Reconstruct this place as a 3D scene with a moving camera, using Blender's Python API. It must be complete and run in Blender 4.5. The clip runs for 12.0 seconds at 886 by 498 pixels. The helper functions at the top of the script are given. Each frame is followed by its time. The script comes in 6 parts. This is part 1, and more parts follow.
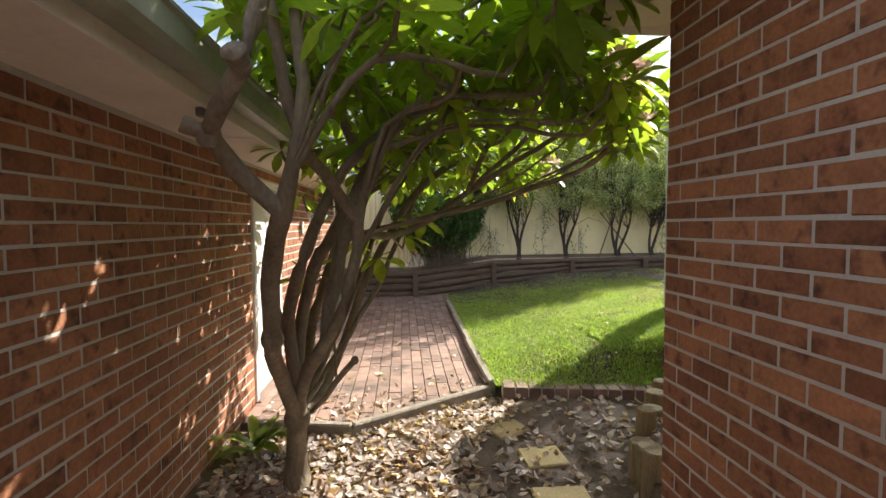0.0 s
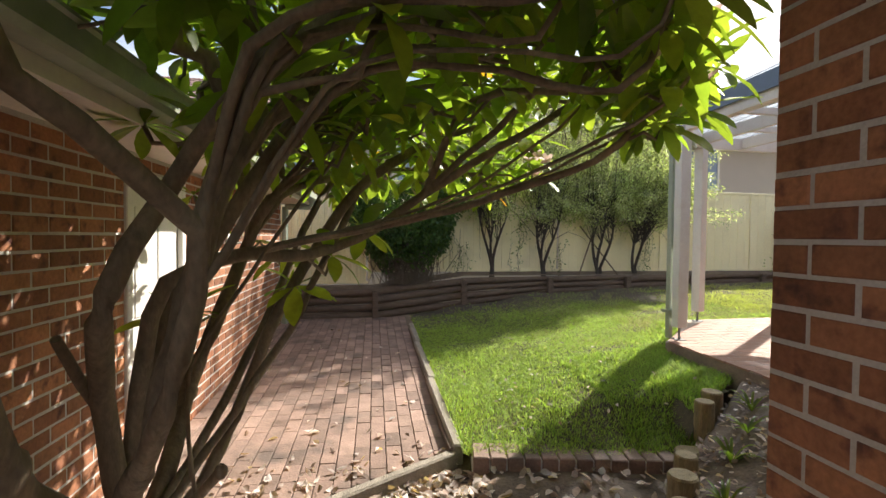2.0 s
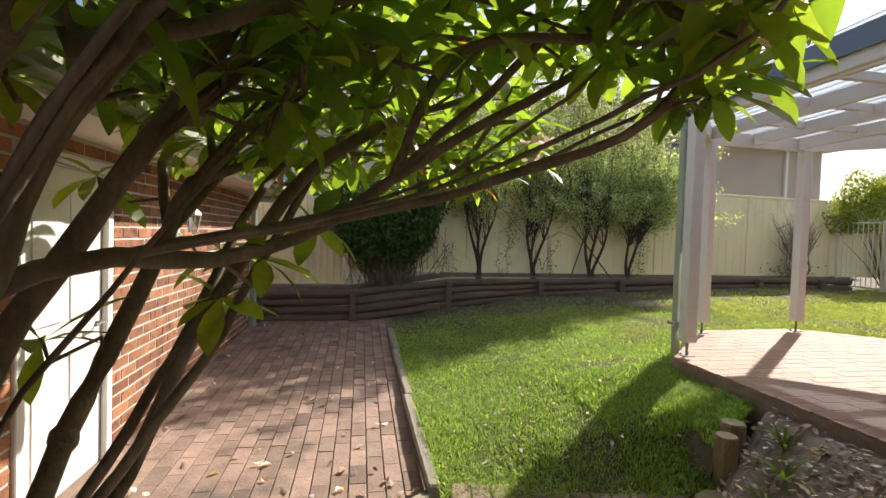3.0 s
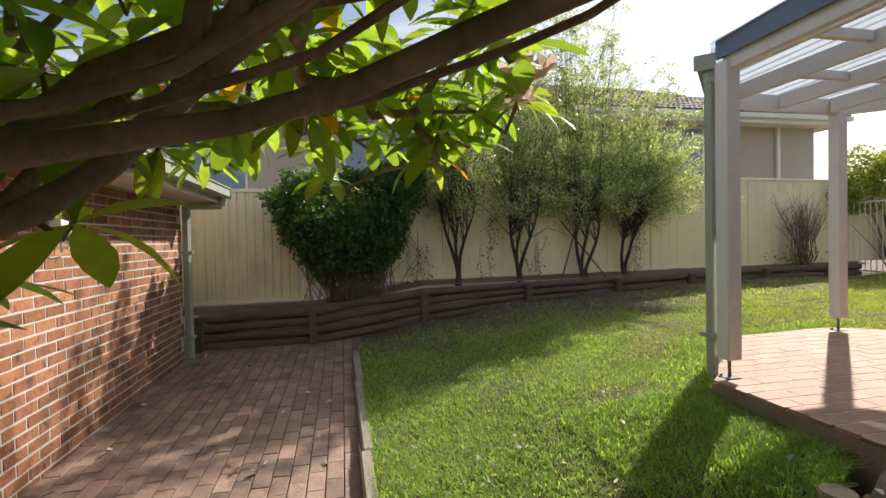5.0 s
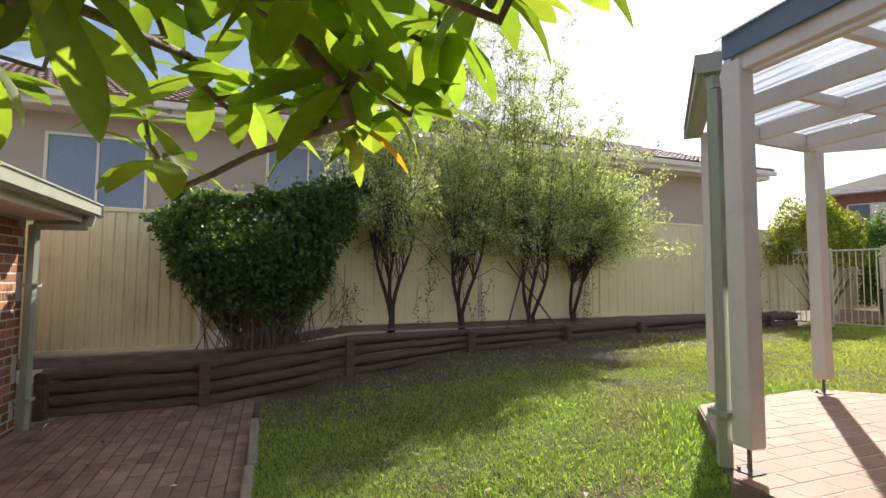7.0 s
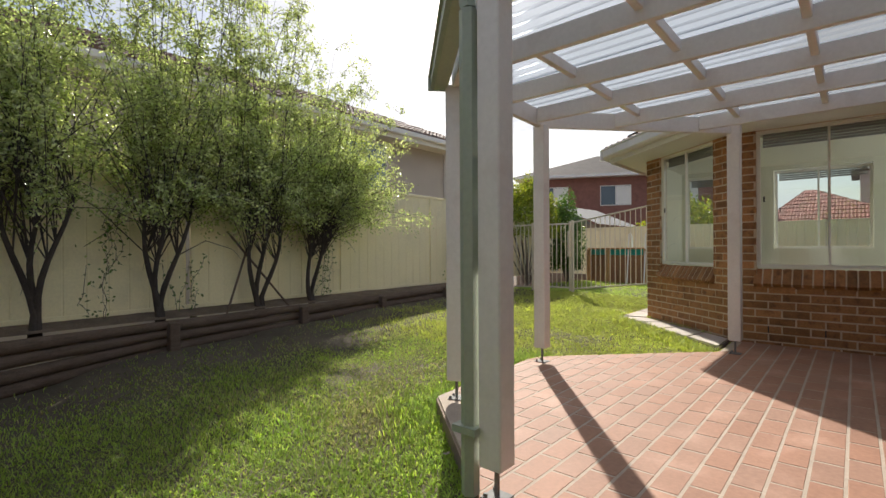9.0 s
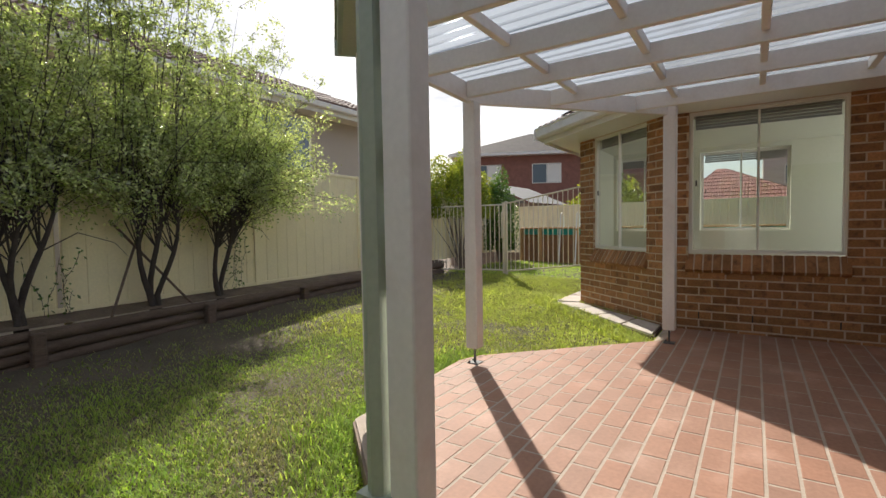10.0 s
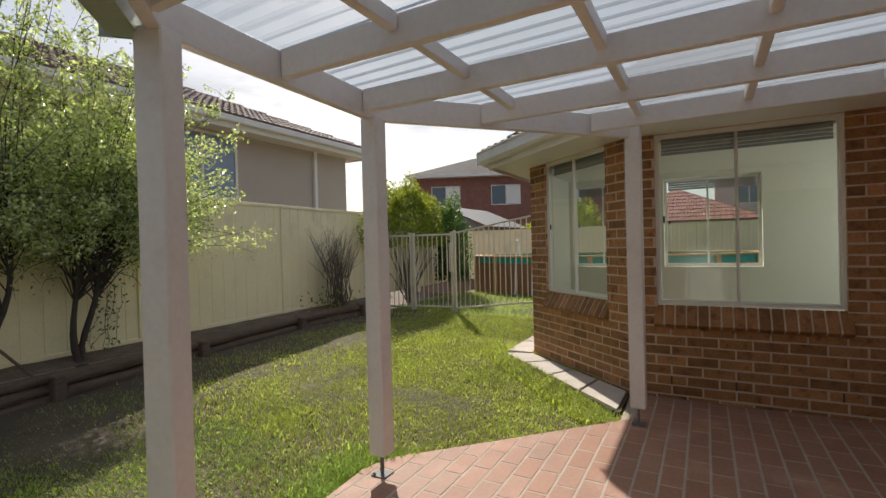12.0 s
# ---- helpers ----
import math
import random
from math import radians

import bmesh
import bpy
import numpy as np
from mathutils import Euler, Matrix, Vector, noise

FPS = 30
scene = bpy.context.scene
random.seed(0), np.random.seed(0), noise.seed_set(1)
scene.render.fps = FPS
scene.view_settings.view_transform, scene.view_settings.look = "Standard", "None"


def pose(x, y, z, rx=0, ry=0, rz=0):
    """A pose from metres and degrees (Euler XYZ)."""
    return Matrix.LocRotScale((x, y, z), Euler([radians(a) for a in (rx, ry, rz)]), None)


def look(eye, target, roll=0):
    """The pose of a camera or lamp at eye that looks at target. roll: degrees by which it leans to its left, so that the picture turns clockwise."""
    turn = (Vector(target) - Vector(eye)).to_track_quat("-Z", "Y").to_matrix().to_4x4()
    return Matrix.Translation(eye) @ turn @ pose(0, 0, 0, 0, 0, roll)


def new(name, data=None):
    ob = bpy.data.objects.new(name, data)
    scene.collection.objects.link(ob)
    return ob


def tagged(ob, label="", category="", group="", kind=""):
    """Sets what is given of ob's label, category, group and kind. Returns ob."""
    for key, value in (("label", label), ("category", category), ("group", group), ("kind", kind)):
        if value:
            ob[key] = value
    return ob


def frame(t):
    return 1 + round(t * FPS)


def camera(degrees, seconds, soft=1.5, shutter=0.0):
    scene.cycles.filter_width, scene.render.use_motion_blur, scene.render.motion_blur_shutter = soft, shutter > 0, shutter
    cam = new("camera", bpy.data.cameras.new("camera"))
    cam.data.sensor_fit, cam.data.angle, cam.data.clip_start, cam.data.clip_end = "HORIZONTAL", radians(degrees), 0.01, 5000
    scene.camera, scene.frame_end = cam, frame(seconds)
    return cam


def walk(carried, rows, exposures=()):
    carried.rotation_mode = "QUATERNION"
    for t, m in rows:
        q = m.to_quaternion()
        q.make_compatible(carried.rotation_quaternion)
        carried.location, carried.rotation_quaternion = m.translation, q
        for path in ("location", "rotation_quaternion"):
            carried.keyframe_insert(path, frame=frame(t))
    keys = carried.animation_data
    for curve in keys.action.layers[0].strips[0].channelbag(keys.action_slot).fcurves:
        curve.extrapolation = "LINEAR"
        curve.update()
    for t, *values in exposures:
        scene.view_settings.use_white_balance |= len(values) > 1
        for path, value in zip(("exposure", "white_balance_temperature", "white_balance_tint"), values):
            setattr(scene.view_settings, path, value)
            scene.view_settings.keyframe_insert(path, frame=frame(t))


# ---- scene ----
cam = camera(86.0, 12.0)
PATH = [
    (0, (0.289, 0.508, 1.0), (0.457, 2.498, 0.899), -0.2),
    (0.5, (0.347, 0.774, 1.003), (0.533, 2.764, 0.913), 0.6),
    (1, (0.386, 1.051, 1.005), (0.631, 3.034, 0.935), 1.0),
    (1.5, (0.441, 1.317, 1.01), (0.734, 3.294, 0.954), 0.6),
    (2, (0.513, 1.592, 1.02), (0.8, 3.57, 0.969), 0.7),
    (2.5, (0.57, 1.864, 1.025), (0.861, 3.842, 0.96), 0.9),
    (3, (0.655, 2.167, 1.031), (0.995, 4.136, 0.971), 1.8),
    (4.8, (0.981, 3.11, 1.006), (1.387, 5.069, 0.982), -0.8),
    (5, (1.0, 3.216, 1.001), (1.41, 5.173, 0.959), -1.2),
    (5.5, (1.107, 3.482, 0.986), (1.529, 5.435, 0.902), -0.9),
    (6, (1.117, 3.759, 0.975), (1.575, 5.703, 0.854), 0.7),
    (6.5, (1.22, 4.003, 0.976), (1.74, 5.934, 1.016), 0.5),
    (6.7, (1.239, 4.082, 0.986), (1.807, 5.997, 1.08), 0.3),
    (8.3, (1.576, 4.603, 0.971), (2.835, 6.153, 1.073), 0.1),
    (8.5, (1.698, 4.714, 0.993), (3.051, 6.186, 1.065), -0.4),
    (9, (1.959, 4.887, 1.035), (3.469, 6.198, 1.037), -0.3),
    (9.5, (2.158, 4.986, 1.1), (3.738, 6.211, 1.034), -1.4),
    (10, (2.409, 5.109, 1.158), (4.079, 6.205, 1.06), -1.0),
    (10.5, (2.661, 5.172, 1.191), (4.399, 6.158, 1.114), -0.9),
    (11, (2.975, 5.21, 1.257), (4.738, 6.152, 1.2), -1.1),
    (11.5, (3.246, 5.254, 1.337), (5.006, 6.204, 1.301), -1.3),
    (12, (3.527, 5.318, 1.394), (5.277, 6.285, 1.374), -1.5),
]
walk(cam, [(t, look(eye, target, roll)) for t, eye, target, roll in PATH],
     [(0.0, 1.25), (1.5, 1.08), (2.5, 0.92), (3.0, 0.80), (5.0, 0.57), (6.0, 0.66), (6.7, 0.78), (8.5, 0.38), (9.5, 0.38), (12.0, 0.18)])

# ---- light ----
SUN_AZ, SUN_EL = 51.6, 38.5   # clockwise from +y, above the horizon, in degrees
world = bpy.data.worlds.new("sky")
scene.world = world
world.use_nodes = True
wn, wl = world.node_tree.nodes, world.node_tree.links
wn.clear()
sky = wn.new("ShaderNodeTexSky")
sky.sky_type, sky.sun_disc = "NISHITA", False
sky.sun_elevation, sky.sun_rotation = radians(SUN_EL), radians(SUN_AZ)
sky.dust_density = 2.0
tc = wn.new("ShaderNodeTexCoord")
mp = wn.new("ShaderNodeMapping")
mp.inputs["Scale"].default_value = (1.6, 1.6, 6.0)
cn = wn.new("ShaderNodeTexNoise")
cn.inputs["Scale"].default_value, cn.inputs["Detail"].default_value, cn.inputs["Roughness"].default_value = 1.6, 8.0, 0.6
cr = wn.new("ShaderNodeValToRGB")
cr.color_ramp.elements[0].position, cr.color_ramp.elements[1].position = 0.42, 0.65
mx = wn.new("ShaderNodeMix")
mx.data_type = "RGBA"
mx.inputs[7].default_value = (7.0, 7.2, 7.6, 1)
bg = wn.new("ShaderNodeBackground")
bg.inputs["Strength"].default_value = 0.09
wo = wn.new("ShaderNodeOutputWorld")
wl.new(tc.outputs["Generated"], mp.inputs["Vector"])
wl.new(mp.outputs[0], cn.inputs["Vector"])
wl.new(cn.outputs[0], cr.inputs[0])
wl.new(cr.outputs[0], mx.inputs[0])
wl.new(sky.outputs[0], mx.inputs[6])
wl.new(mx.outputs[2], bg.inputs[0])
wl.new(bg.outputs[0], wo.inputs[0])
sun_data = bpy.data.lights.new("sun", "SUN")
sun_data.energy, sun_data.angle, sun_data.color = 4.8, radians(0.6), (1.0, 0.94, 0.84)
sun = new("sun", sun_data)
sa, se = radians(SUN_AZ), radians(SUN_EL)
sun.matrix_world = look((math.sin(sa) * math.cos(se) * 30, math.cos(sa) * math.cos(se) * 30, math.sin(se) * 30), (0, 0, 0))

# ---- materials ----
def material(name, base, rough=0.7, var=0.25, scale=6.0, fine=60.0, bump=0.15, metal=0.0, tint=None, island=0.0, piece=0.0, through_light=0.0, stain=None, stain_scale=2.0, stain_amount=0.5, spec=0.5, stretch=(1, 1, 1), glow=(3.3, 2.75, 0.9)):
    """A surface of one base colour with coarse and fine variation, relief, and optional change from piece to piece."""
    m = bpy.data.materials.new(name)
    m.use_nodes = True
    n, l = m.node_tree.nodes, m.node_tree.links
    b = n["Principled BSDF"]
    b.inputs["Roughness"].default_value, b.inputs["Metallic"].default_value = rough, metal
    b.inputs["Specular IOR Level"].default_value = spec
    co = n.new("ShaderNodeTexCoord")
    mapping = n.new("ShaderNodeMapping")
    mapping.inputs["Scale"].default_value = stretch
    geo = n.new("ShaderNodeNewGeometry")
    l.new(geo.outputs["Position"], mapping.inputs[0])
    coarse = n.new("ShaderNodeTexNoise")
    coarse.inputs["Scale"].default_value, coarse.inputs["Detail"].default_value = scale, 5.0
    grain = n.new("ShaderNodeTexNoise")
    grain.inputs["Scale"].default_value, grain.inputs["Detail"].default_value = fine, 4.0
    l.new(mapping.outputs[0], coarse.inputs["Vector"])
    l.new(mapping.outputs[0], grain.inputs["Vector"])
    add = n.new("ShaderNodeMath")
    add.operation = "ADD"
    l.new(coarse.outputs[0], add.inputs[0])
    l.new(grain.outputs[0], add.inputs[1])
    ramp = n.new("ShaderNodeMapRange")
    ramp.inputs[1].default_value, ramp.inputs[2].default_value = 0.65, 1.35
    ramp.inputs[3].default_value, ramp.inputs[4].default_value = 1.0 - var, 1.0 + var
    l.new(add.outputs[0], ramp.inputs[0])
    value = ramp.outputs[0]
    colour = n.new("ShaderNodeMix")
    colour.data_type = "RGBA"
    colour.inputs[6].default_value = (*base, 1)
    colour.inputs[7].default_value = (*(tint or base), 1)
    colour.inputs[0].default_value = 0.0
    if piece:
        info = n.new("ShaderNodeObjectInfo")
        pick = info.outputs["Random"]
    elif island:
        pick = geo.outputs["Random Per Island"]
    if piece or island:
        l.new(pick, colour.inputs[0])
        shift = n.new("ShaderNodeMath")
        shift.operation = "MULTIPLY_ADD"
        k = piece or island
        wrap = n.new("ShaderNodeMath")
        wrap.operation = "FRACT"
        many = n.new("ShaderNodeMath")
        many.operation = "MULTIPLY"
        many.inputs[1].default_value = 17.3
        l.new(pick, many.inputs[0])
        l.new(many.outputs[0], wrap.inputs[0])
        l.new(wrap.outputs[0], shift.inputs[0])
        shift.inputs[1].default_value, shift.inputs[2].default_value = 2 * k, 1.0 - k
        both = n.new("ShaderNodeMath")
        both.operation = "MULTIPLY"
        l.new(shift.outputs[0], both.inputs[0])
        l.new(value, both.inputs[1])
        value = both.outputs[0]
    elif tint:
        l.new(coarse.outputs[0], colour.inputs[0])
    out = colour.outputs[2]
    if stain:
        sn = n.new("ShaderNodeTexNoise")
        sn.inputs["Scale"].default_value, sn.inputs["Detail"].default_value = stain_scale, 6.0
        l.new(mapping.outputs[0], sn.inputs["Vector"])
        sr = n.new("ShaderNodeMapRange")
        sr.inputs[1].default_value, sr.inputs[2].default_value, sr.inputs[4].default_value = 0.55, 0.72, stain_amount
        l.new(sn.outputs[0], sr.inputs[0])
        sm = n.new("ShaderNodeMix")
        sm.data_type = "RGBA"
        sm.inputs[7].default_value = (*stain, 1)
        l.new(sr.outputs[0], sm.inputs[0])
        l.new(out, sm.inputs[6])
        out = sm.outputs[2]
    mul = n.new("ShaderNodeMix")
    mul.data_type, mul.blend_type = "RGBA", "MULTIPLY"
    mul.inputs[0].default_value = 1.0
    l.new(out, mul.inputs[6])
    l.new(value, mul.inputs[7])
    l.new(mul.outputs[2], b.inputs["Base Color"])
    if bump:
        bp = n.new("ShaderNodeBump")
        bp.inputs["Strength"].default_value, bp.inputs["Distance"].default_value = bump, 0.01
        l.new(add.outputs[0], bp.inputs["Height"])
        l.new(bp.outputs[0], b.inputs["Normal"])
    if through_light:
        tr = n.new("ShaderNodeBsdfTranslucent")
        warm = n.new("ShaderNodeMix")
        warm.data_type, warm.blend_type = "RGBA", "MULTIPLY"
        warm.inputs[0].default_value = 1.0
        warm.inputs[7].default_value = (*glow, 1)
        l.new(mul.outputs[2], warm.inputs[6])
        l.new(warm.outputs[2], tr.inputs["Color"])
        ms = n.new("ShaderNodeMixShader")
        ms.inputs[0].default_value = through_light
        l.new(b.outputs[0], ms.inputs[1])
        l.new(tr.outputs[0], ms.inputs[2])
        l.new(ms.outputs[0], n["Material Output"].inputs["Surface"])
    return m


def glass_material(name, tint=(0.9, 0.95, 0.93), rough=0.0, reflect=1.0):
    """Thin clear pane: see-through with a real reflection."""
    m = bpy.data.materials.new(name)
    m.use_nodes = True
    n, l = m.node_tree.nodes, m.node_tree.links
    n.remove(n["Principled BSDF"])
    fr = n.new("ShaderNodeFresnel")
    fr.inputs[0].default_value = 1.52
    k = n.new("ShaderNodeMath")
    k.operation = "MULTIPLY_ADD"
    k.inputs[1].default_value, k.inputs[2].default_value = 1.6 * reflect, 0.02
    cl = n.new("ShaderNodeClamp")
    t = n.new("ShaderNodeBsdfTransparent")
    t.inputs[0].default_value = (*tint, 1)
    g = n.new("ShaderNodeBsdfGlossy")
    g.inputs["Roughness"].default_value = rough
    ms = n.new("ShaderNodeMixShader")
    l.new(fr.outputs[0], k.inputs[0])
    l.new(k.outputs[0], cl.inputs[0])
    l.new(cl.outputs[0], ms.inputs[0])
    l.new(t.outputs[0], ms.inputs[1])
    l.new(g.outputs[0], ms.inputs[2])
    l.new(ms.outputs[0], n["Material Output"].inputs["Surface"])
    return m


BRICK_RED = material("brick_red", (0.385, 0.168, 0.082), 0.85, 0.3, 9, 55, 0.5, tint=(0.26, 0.105, 0.053), piece=0.22, stain=(0.075, 0.028, 0.026), stain_scale=13, stain_amount=0.85)
BRICK_FAR = material("brick_red_joined", (0.385, 0.168, 0.082), 0.85, 0.3, 9, 55, 0.5, tint=(0.26, 0.105, 0.053), island=0.22, stain=(0.075, 0.028, 0.026), stain_scale=13, stain_amount=0.85)
BRICK_TAN = material("brick_ochre", (0.415, 0.198, 0.083), 0.85, 0.3, 9, 55, 0.5, tint=(0.27, 0.128, 0.052), piece=0.24, stain=(0.10, 0.045, 0.028), stain_scale=13, stain_amount=0.7)
BRICK_TAN_FAR = material("brick_ochre_joined", (0.415, 0.198, 0.083), 0.85, 0.3, 9, 55, 0.5, tint=(0.27, 0.128, 0.052), island=0.24, stain=(0.10, 0.045, 0.028), stain_scale=13, stain_amount=0.7)
MORTAR_WARM = material("sandy_mortar", (0.58, 0.46, 0.345), 0.95, 0.2, 5, 90, 0.4)
MORTAR = material("mortar", (0.54, 0.51, 0.475), 0.95, 0.15, 5, 90, 0.4)
PAVER = material("clay_paver", (0.325, 0.215, 0.17), 0.85, 0.28, 7, 60, 0.45, tint=(0.235, 0.16, 0.125), piece=0.2, stain=(0.085, 0.068, 0.058), stain_scale=2.6, stain_amount=0.75)
PAVER_FAR = material("clay_paver_joined", (0.325, 0.215, 0.17), 0.85, 0.28, 7, 60, 0.45, tint=(0.235, 0.16, 0.125), island=0.2, stain=(0.085, 0.068, 0.058), stain_scale=2.6, stain_amount=0.75)
SAND = material("joint_sand", (0.16, 0.11, 0.08), 0.95, 0.3, 8, 90, 0.5)
TILE = material("terracotta_tile", (0.355, 0.20, 0.14), 0.68, 0.16, 3, 40, 0.12, spec=0.4, tint=(0.36, 0.18, 0.115), piece=0.07, stain=(0.55, 0.36, 0.28), stain_scale=3, stain_amount=0.3)
TILE_FAR = material("terracotta_tile_joined", (0.355, 0.20, 0.14), 0.68, 0.16, 3, 40, 0.12, spec=0.4, tint=(0.36, 0.18, 0.115), island=0.07, stain=(0.55, 0.36, 0.28), stain_scale=3, stain_amount=0.3)
GROUT = material("pale_grout", (0.45, 0.37, 0.30), 0.9, 0.15, 6, 60, 0.2)
CONCRETE = material("concrete", (0.27, 0.20, 0.155), 0.9, 0.25, 4, 60, 0.4, stain=(0.12, 0.11, 0.10), stain_scale=3)
PATH_STONE = material("pale_concrete_path", (0.55, 0.49, 0.43), 0.9, 0.15, 4, 60, 0.3)
CREAM = material("cream_paint", (0.765, 0.74, 0.72), 0.5, 0.06, 2, 40, 0.05, stain=(0.45, 0.36, 0.3), stain_scale=4, stain_amount=0.25)
WHITE = material("white_paint", (0.78, 0.76, 0.72), 0.5, 0.06, 2, 40, 0.05)
SOFFIT = material("soffit_paint", (0.80, 0.73, 0.65), 0.7, 0.08, 1.5, 30, 0.08, stain=(0.4, 0.35, 0.3), stain_scale=2, stain_amount=0.2)
GUTTER = material("gutter_green_cream", (0.36, 0.38, 0.30), 0.45, 0.12, 3, 40, 0.06, stain=(0.16, 0.17, 0.12), stain_scale=5)
PIPE = material("sage_downpipe", (0.36, 0.41, 0.33), 0.45, 0.1, 3, 40, 0.05)
BLUEGREY = material("blue_grey_steel", (0.13, 0.18, 0.26), 0.4, 0.08, 3, 40, 0.04)
FENCE = material("cream_steel_fence", (0.86, 0.775, 0.52), 0.5, 0.08, 1.2, 40, 0.05, stain=(0.34, 0.30, 0.20), stain_scale=1.8, stain_amount=0.28)
SLEEPER = material("weathered_sleeper", (0.24, 0.175, 0.13), 0.9, 0.4, 5, 40, 0.8, tint=(0.13, 0.09, 0.07), island=0.2, stretch=(1, 6, 6))
KERB = material("grey_timber_edging", (0.29, 0.25, 0.20), 0.9, 0.3, 5, 40, 0.7, stretch=(4, 1, 4))
LOG = material("treated_pine_log", (0.27, 0.21, 0.12), 0.85, 0.35, 7, 50, 0.6, stretch=(3, 3, 0.6))
SOIL = material("garden_soil", (0.13, 0.095, 0.07), 0.95, 0.4, 5, 45, 1.0, tint=(0.19, 0.14, 0.105))
DIRT = material("lawn_soil", (0.12, 0.095, 0.062), 0.95, 0.4, 4, 40, 0.6, tint=(0.095, 0.075, 0.05))
GRASS = material("grass_blades", (0.195, 0.315, 0.058), 0.6, 0.25, 1.2, 9, 0.0, tint=(0.30, 0.365, 0.11), island=0.3, through_light=0.42, glow=(2.7, 2.6, 1.2), spec=0.3)
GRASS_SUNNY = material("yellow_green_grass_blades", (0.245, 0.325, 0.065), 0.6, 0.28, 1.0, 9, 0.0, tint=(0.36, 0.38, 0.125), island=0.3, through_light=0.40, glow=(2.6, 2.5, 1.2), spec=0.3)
GRASS_DRY = material("worn_grass_blades", (0.21, 0.27, 0.075), 0.6, 0.3, 0.8, 9, 0.0, tint=(0.40, 0.34, 0.20), island=0.35, through_light=0.35, glow=(2.2, 2.3, 1.3), spec=0.3)
LITTER = material("dry_leaves", (0.60, 0.545, 0.53), 0.8, 0.3, 12, 60, 0.2, tint=(0.22, 0.15, 0.115), island=0.5, through_light=0.15)
STONE = material("sandstone_paver", (0.52, 0.40, 0.20), 0.9, 0.2, 6, 60, 0.4)
BARK = material("frangipani_bark", (0.15, 0.112, 0.070), 0.75, 0.35, 9, 60, 0.6, tint=(0.25, 0.20, 0.135), stretch=(1, 1, 0.5))
LEAF = material("frangipani_leaf", (0.088, 0.145, 0.022), 0.42, 0.2, 4, 30, 0.1, tint=(0.145, 0.19, 0.032), piece=0.25, through_light=0.66, glow=(2.8, 2.7, 1.2))
LEAF_FAR = material("frangipani_leaf_joined", (0.088, 0.145, 0.022), 0.42, 0.2, 4, 30, 0.1, tint=(0.145, 0.19, 0.032), island=0.25, through_light=0.66, glow=(2.8, 2.7, 1.2))
LEAF_OLD = material("yellowed_leaf", (0.38, 0.22, 0.03), 0.5, 0.25, 8, 40, 0.1, through_light=0.4)
PETAL = material("pink_petal", (0.80, 0.50, 0.46), 0.6, 0.15, 10, 50, 0.0, tint=(0.84, 0.68, 0.60), island=0.15, through_light=0.4, glow=(1.1, 1.1, 1.1))
BUSHLEAF = material("climber_leaf", (0.05, 0.12, 0.045), 0.5, 0.3, 3, 20, 0.0, tint=(0.075, 0.135, 0.03), island=0.35, through_light=0.3)
TREELEAF = material("fence_tree_leaf", (0.215, 0.265, 0.095), 0.26, 0.3, 2, 20, 0.0, tint=(0.50, 0.52, 0.36), island=0.45, through_light=0.42, spec=1.0, glow=(2.25, 2.35, 1.2))
HEDGELEAF = material("hedge_leaf", (0.10, 0.16, 0.03), 0.5, 0.3, 2, 20, 0.0, tint=(0.20, 0.24, 0.05), island=0.4, through_light=0.4)
TWIG = material("bare_twig", (0.16, 0.13, 0.105), 0.9, 0.3, 8, 50, 0.3)
TRUNK = material("fence_tree_bark", (0.06, 0.048, 0.042), 0.9, 0.35, 9, 60, 0.7)
RENDERED = material("rendered_wall", (0.46, 0.41, 0.375), 0.9, 0.06, 1.5, 60, 0.15)
ROOFTILE = material("brown_roof_tile", (0.15, 0.095, 0.085), 0.75, 0.25, 2, 30, 0.2, tint=(0.22, 0.14, 0.12), island=0.2)
GREYTILE = material("grey_roof_tile", (0.085, 0.072, 0.068), 0.85, 0.25, 2, 30, 0.2, spec=0.2)
REDTILE = material("red_roof_tile", (0.33, 0.11, 0.085), 0.75, 0.25, 2, 30, 0.2, island=0.2)
FARBRICK = material("far_house_brick", (0.25, 0.115, 0.09), 0.9, 0.25, 4, 25, 0.2)
PLASTER = material("interior_plaster", (0.72, 0.72, 0.60), 0.9, 0.04, 1, 30, 0.03)
CARPET = material("interior_floor", (0.30, 0.24, 0.17), 0.9, 0.15, 3, 60, 0.1)
ALU = material("cream_aluminium", (0.78, 0.76, 0.70), 0.4, 0.05, 3, 50, 0.03)
BLIND = material("grey_blind", (0.33, 0.31, 0.27), 0.8, 0.1, 2, 60, 0.1)
STEEL = material("galvanised_steel", (0.20, 0.20, 0.20), 0.75, 0.15, 8, 60, 0.1, metal=0.4, spec=0.3)
IRON = material("cream_tube_fence", (0.70, 0.64, 0.52), 0.4, 0.05, 3, 50, 0.03)
POOLWOOD = material("pool_timber", (0.60, 0.36, 0.16), 0.7, 0.25, 5, 40, 0.3, stretch=(3, 3, 0.6))
POOLDARK = material("pool_timber_dark", (0.36, 0.19, 0.10), 0.8, 0.25, 5, 40, 0.3, stretch=(3, 3, 0.6))
TEAL = material("teal_pool_liner", (0.04, 0.40, 0.34), 0.4, 0.1, 3, 40, 0.05)
DARK = material("dark_rubber", (0.03, 0.03, 0.03), 0.6, 0.1, 5, 50, 0.05)
GLASS = glass_material("window_glass", reflect=0.9)
SHEET = bpy.data.materials.new("polycarbonate_sheet")
SHEET.use_nodes = True
_n, _l = SHEET.node_tree.nodes, SHEET.node_tree.links
_n.remove(_n["Principled BSDF"])
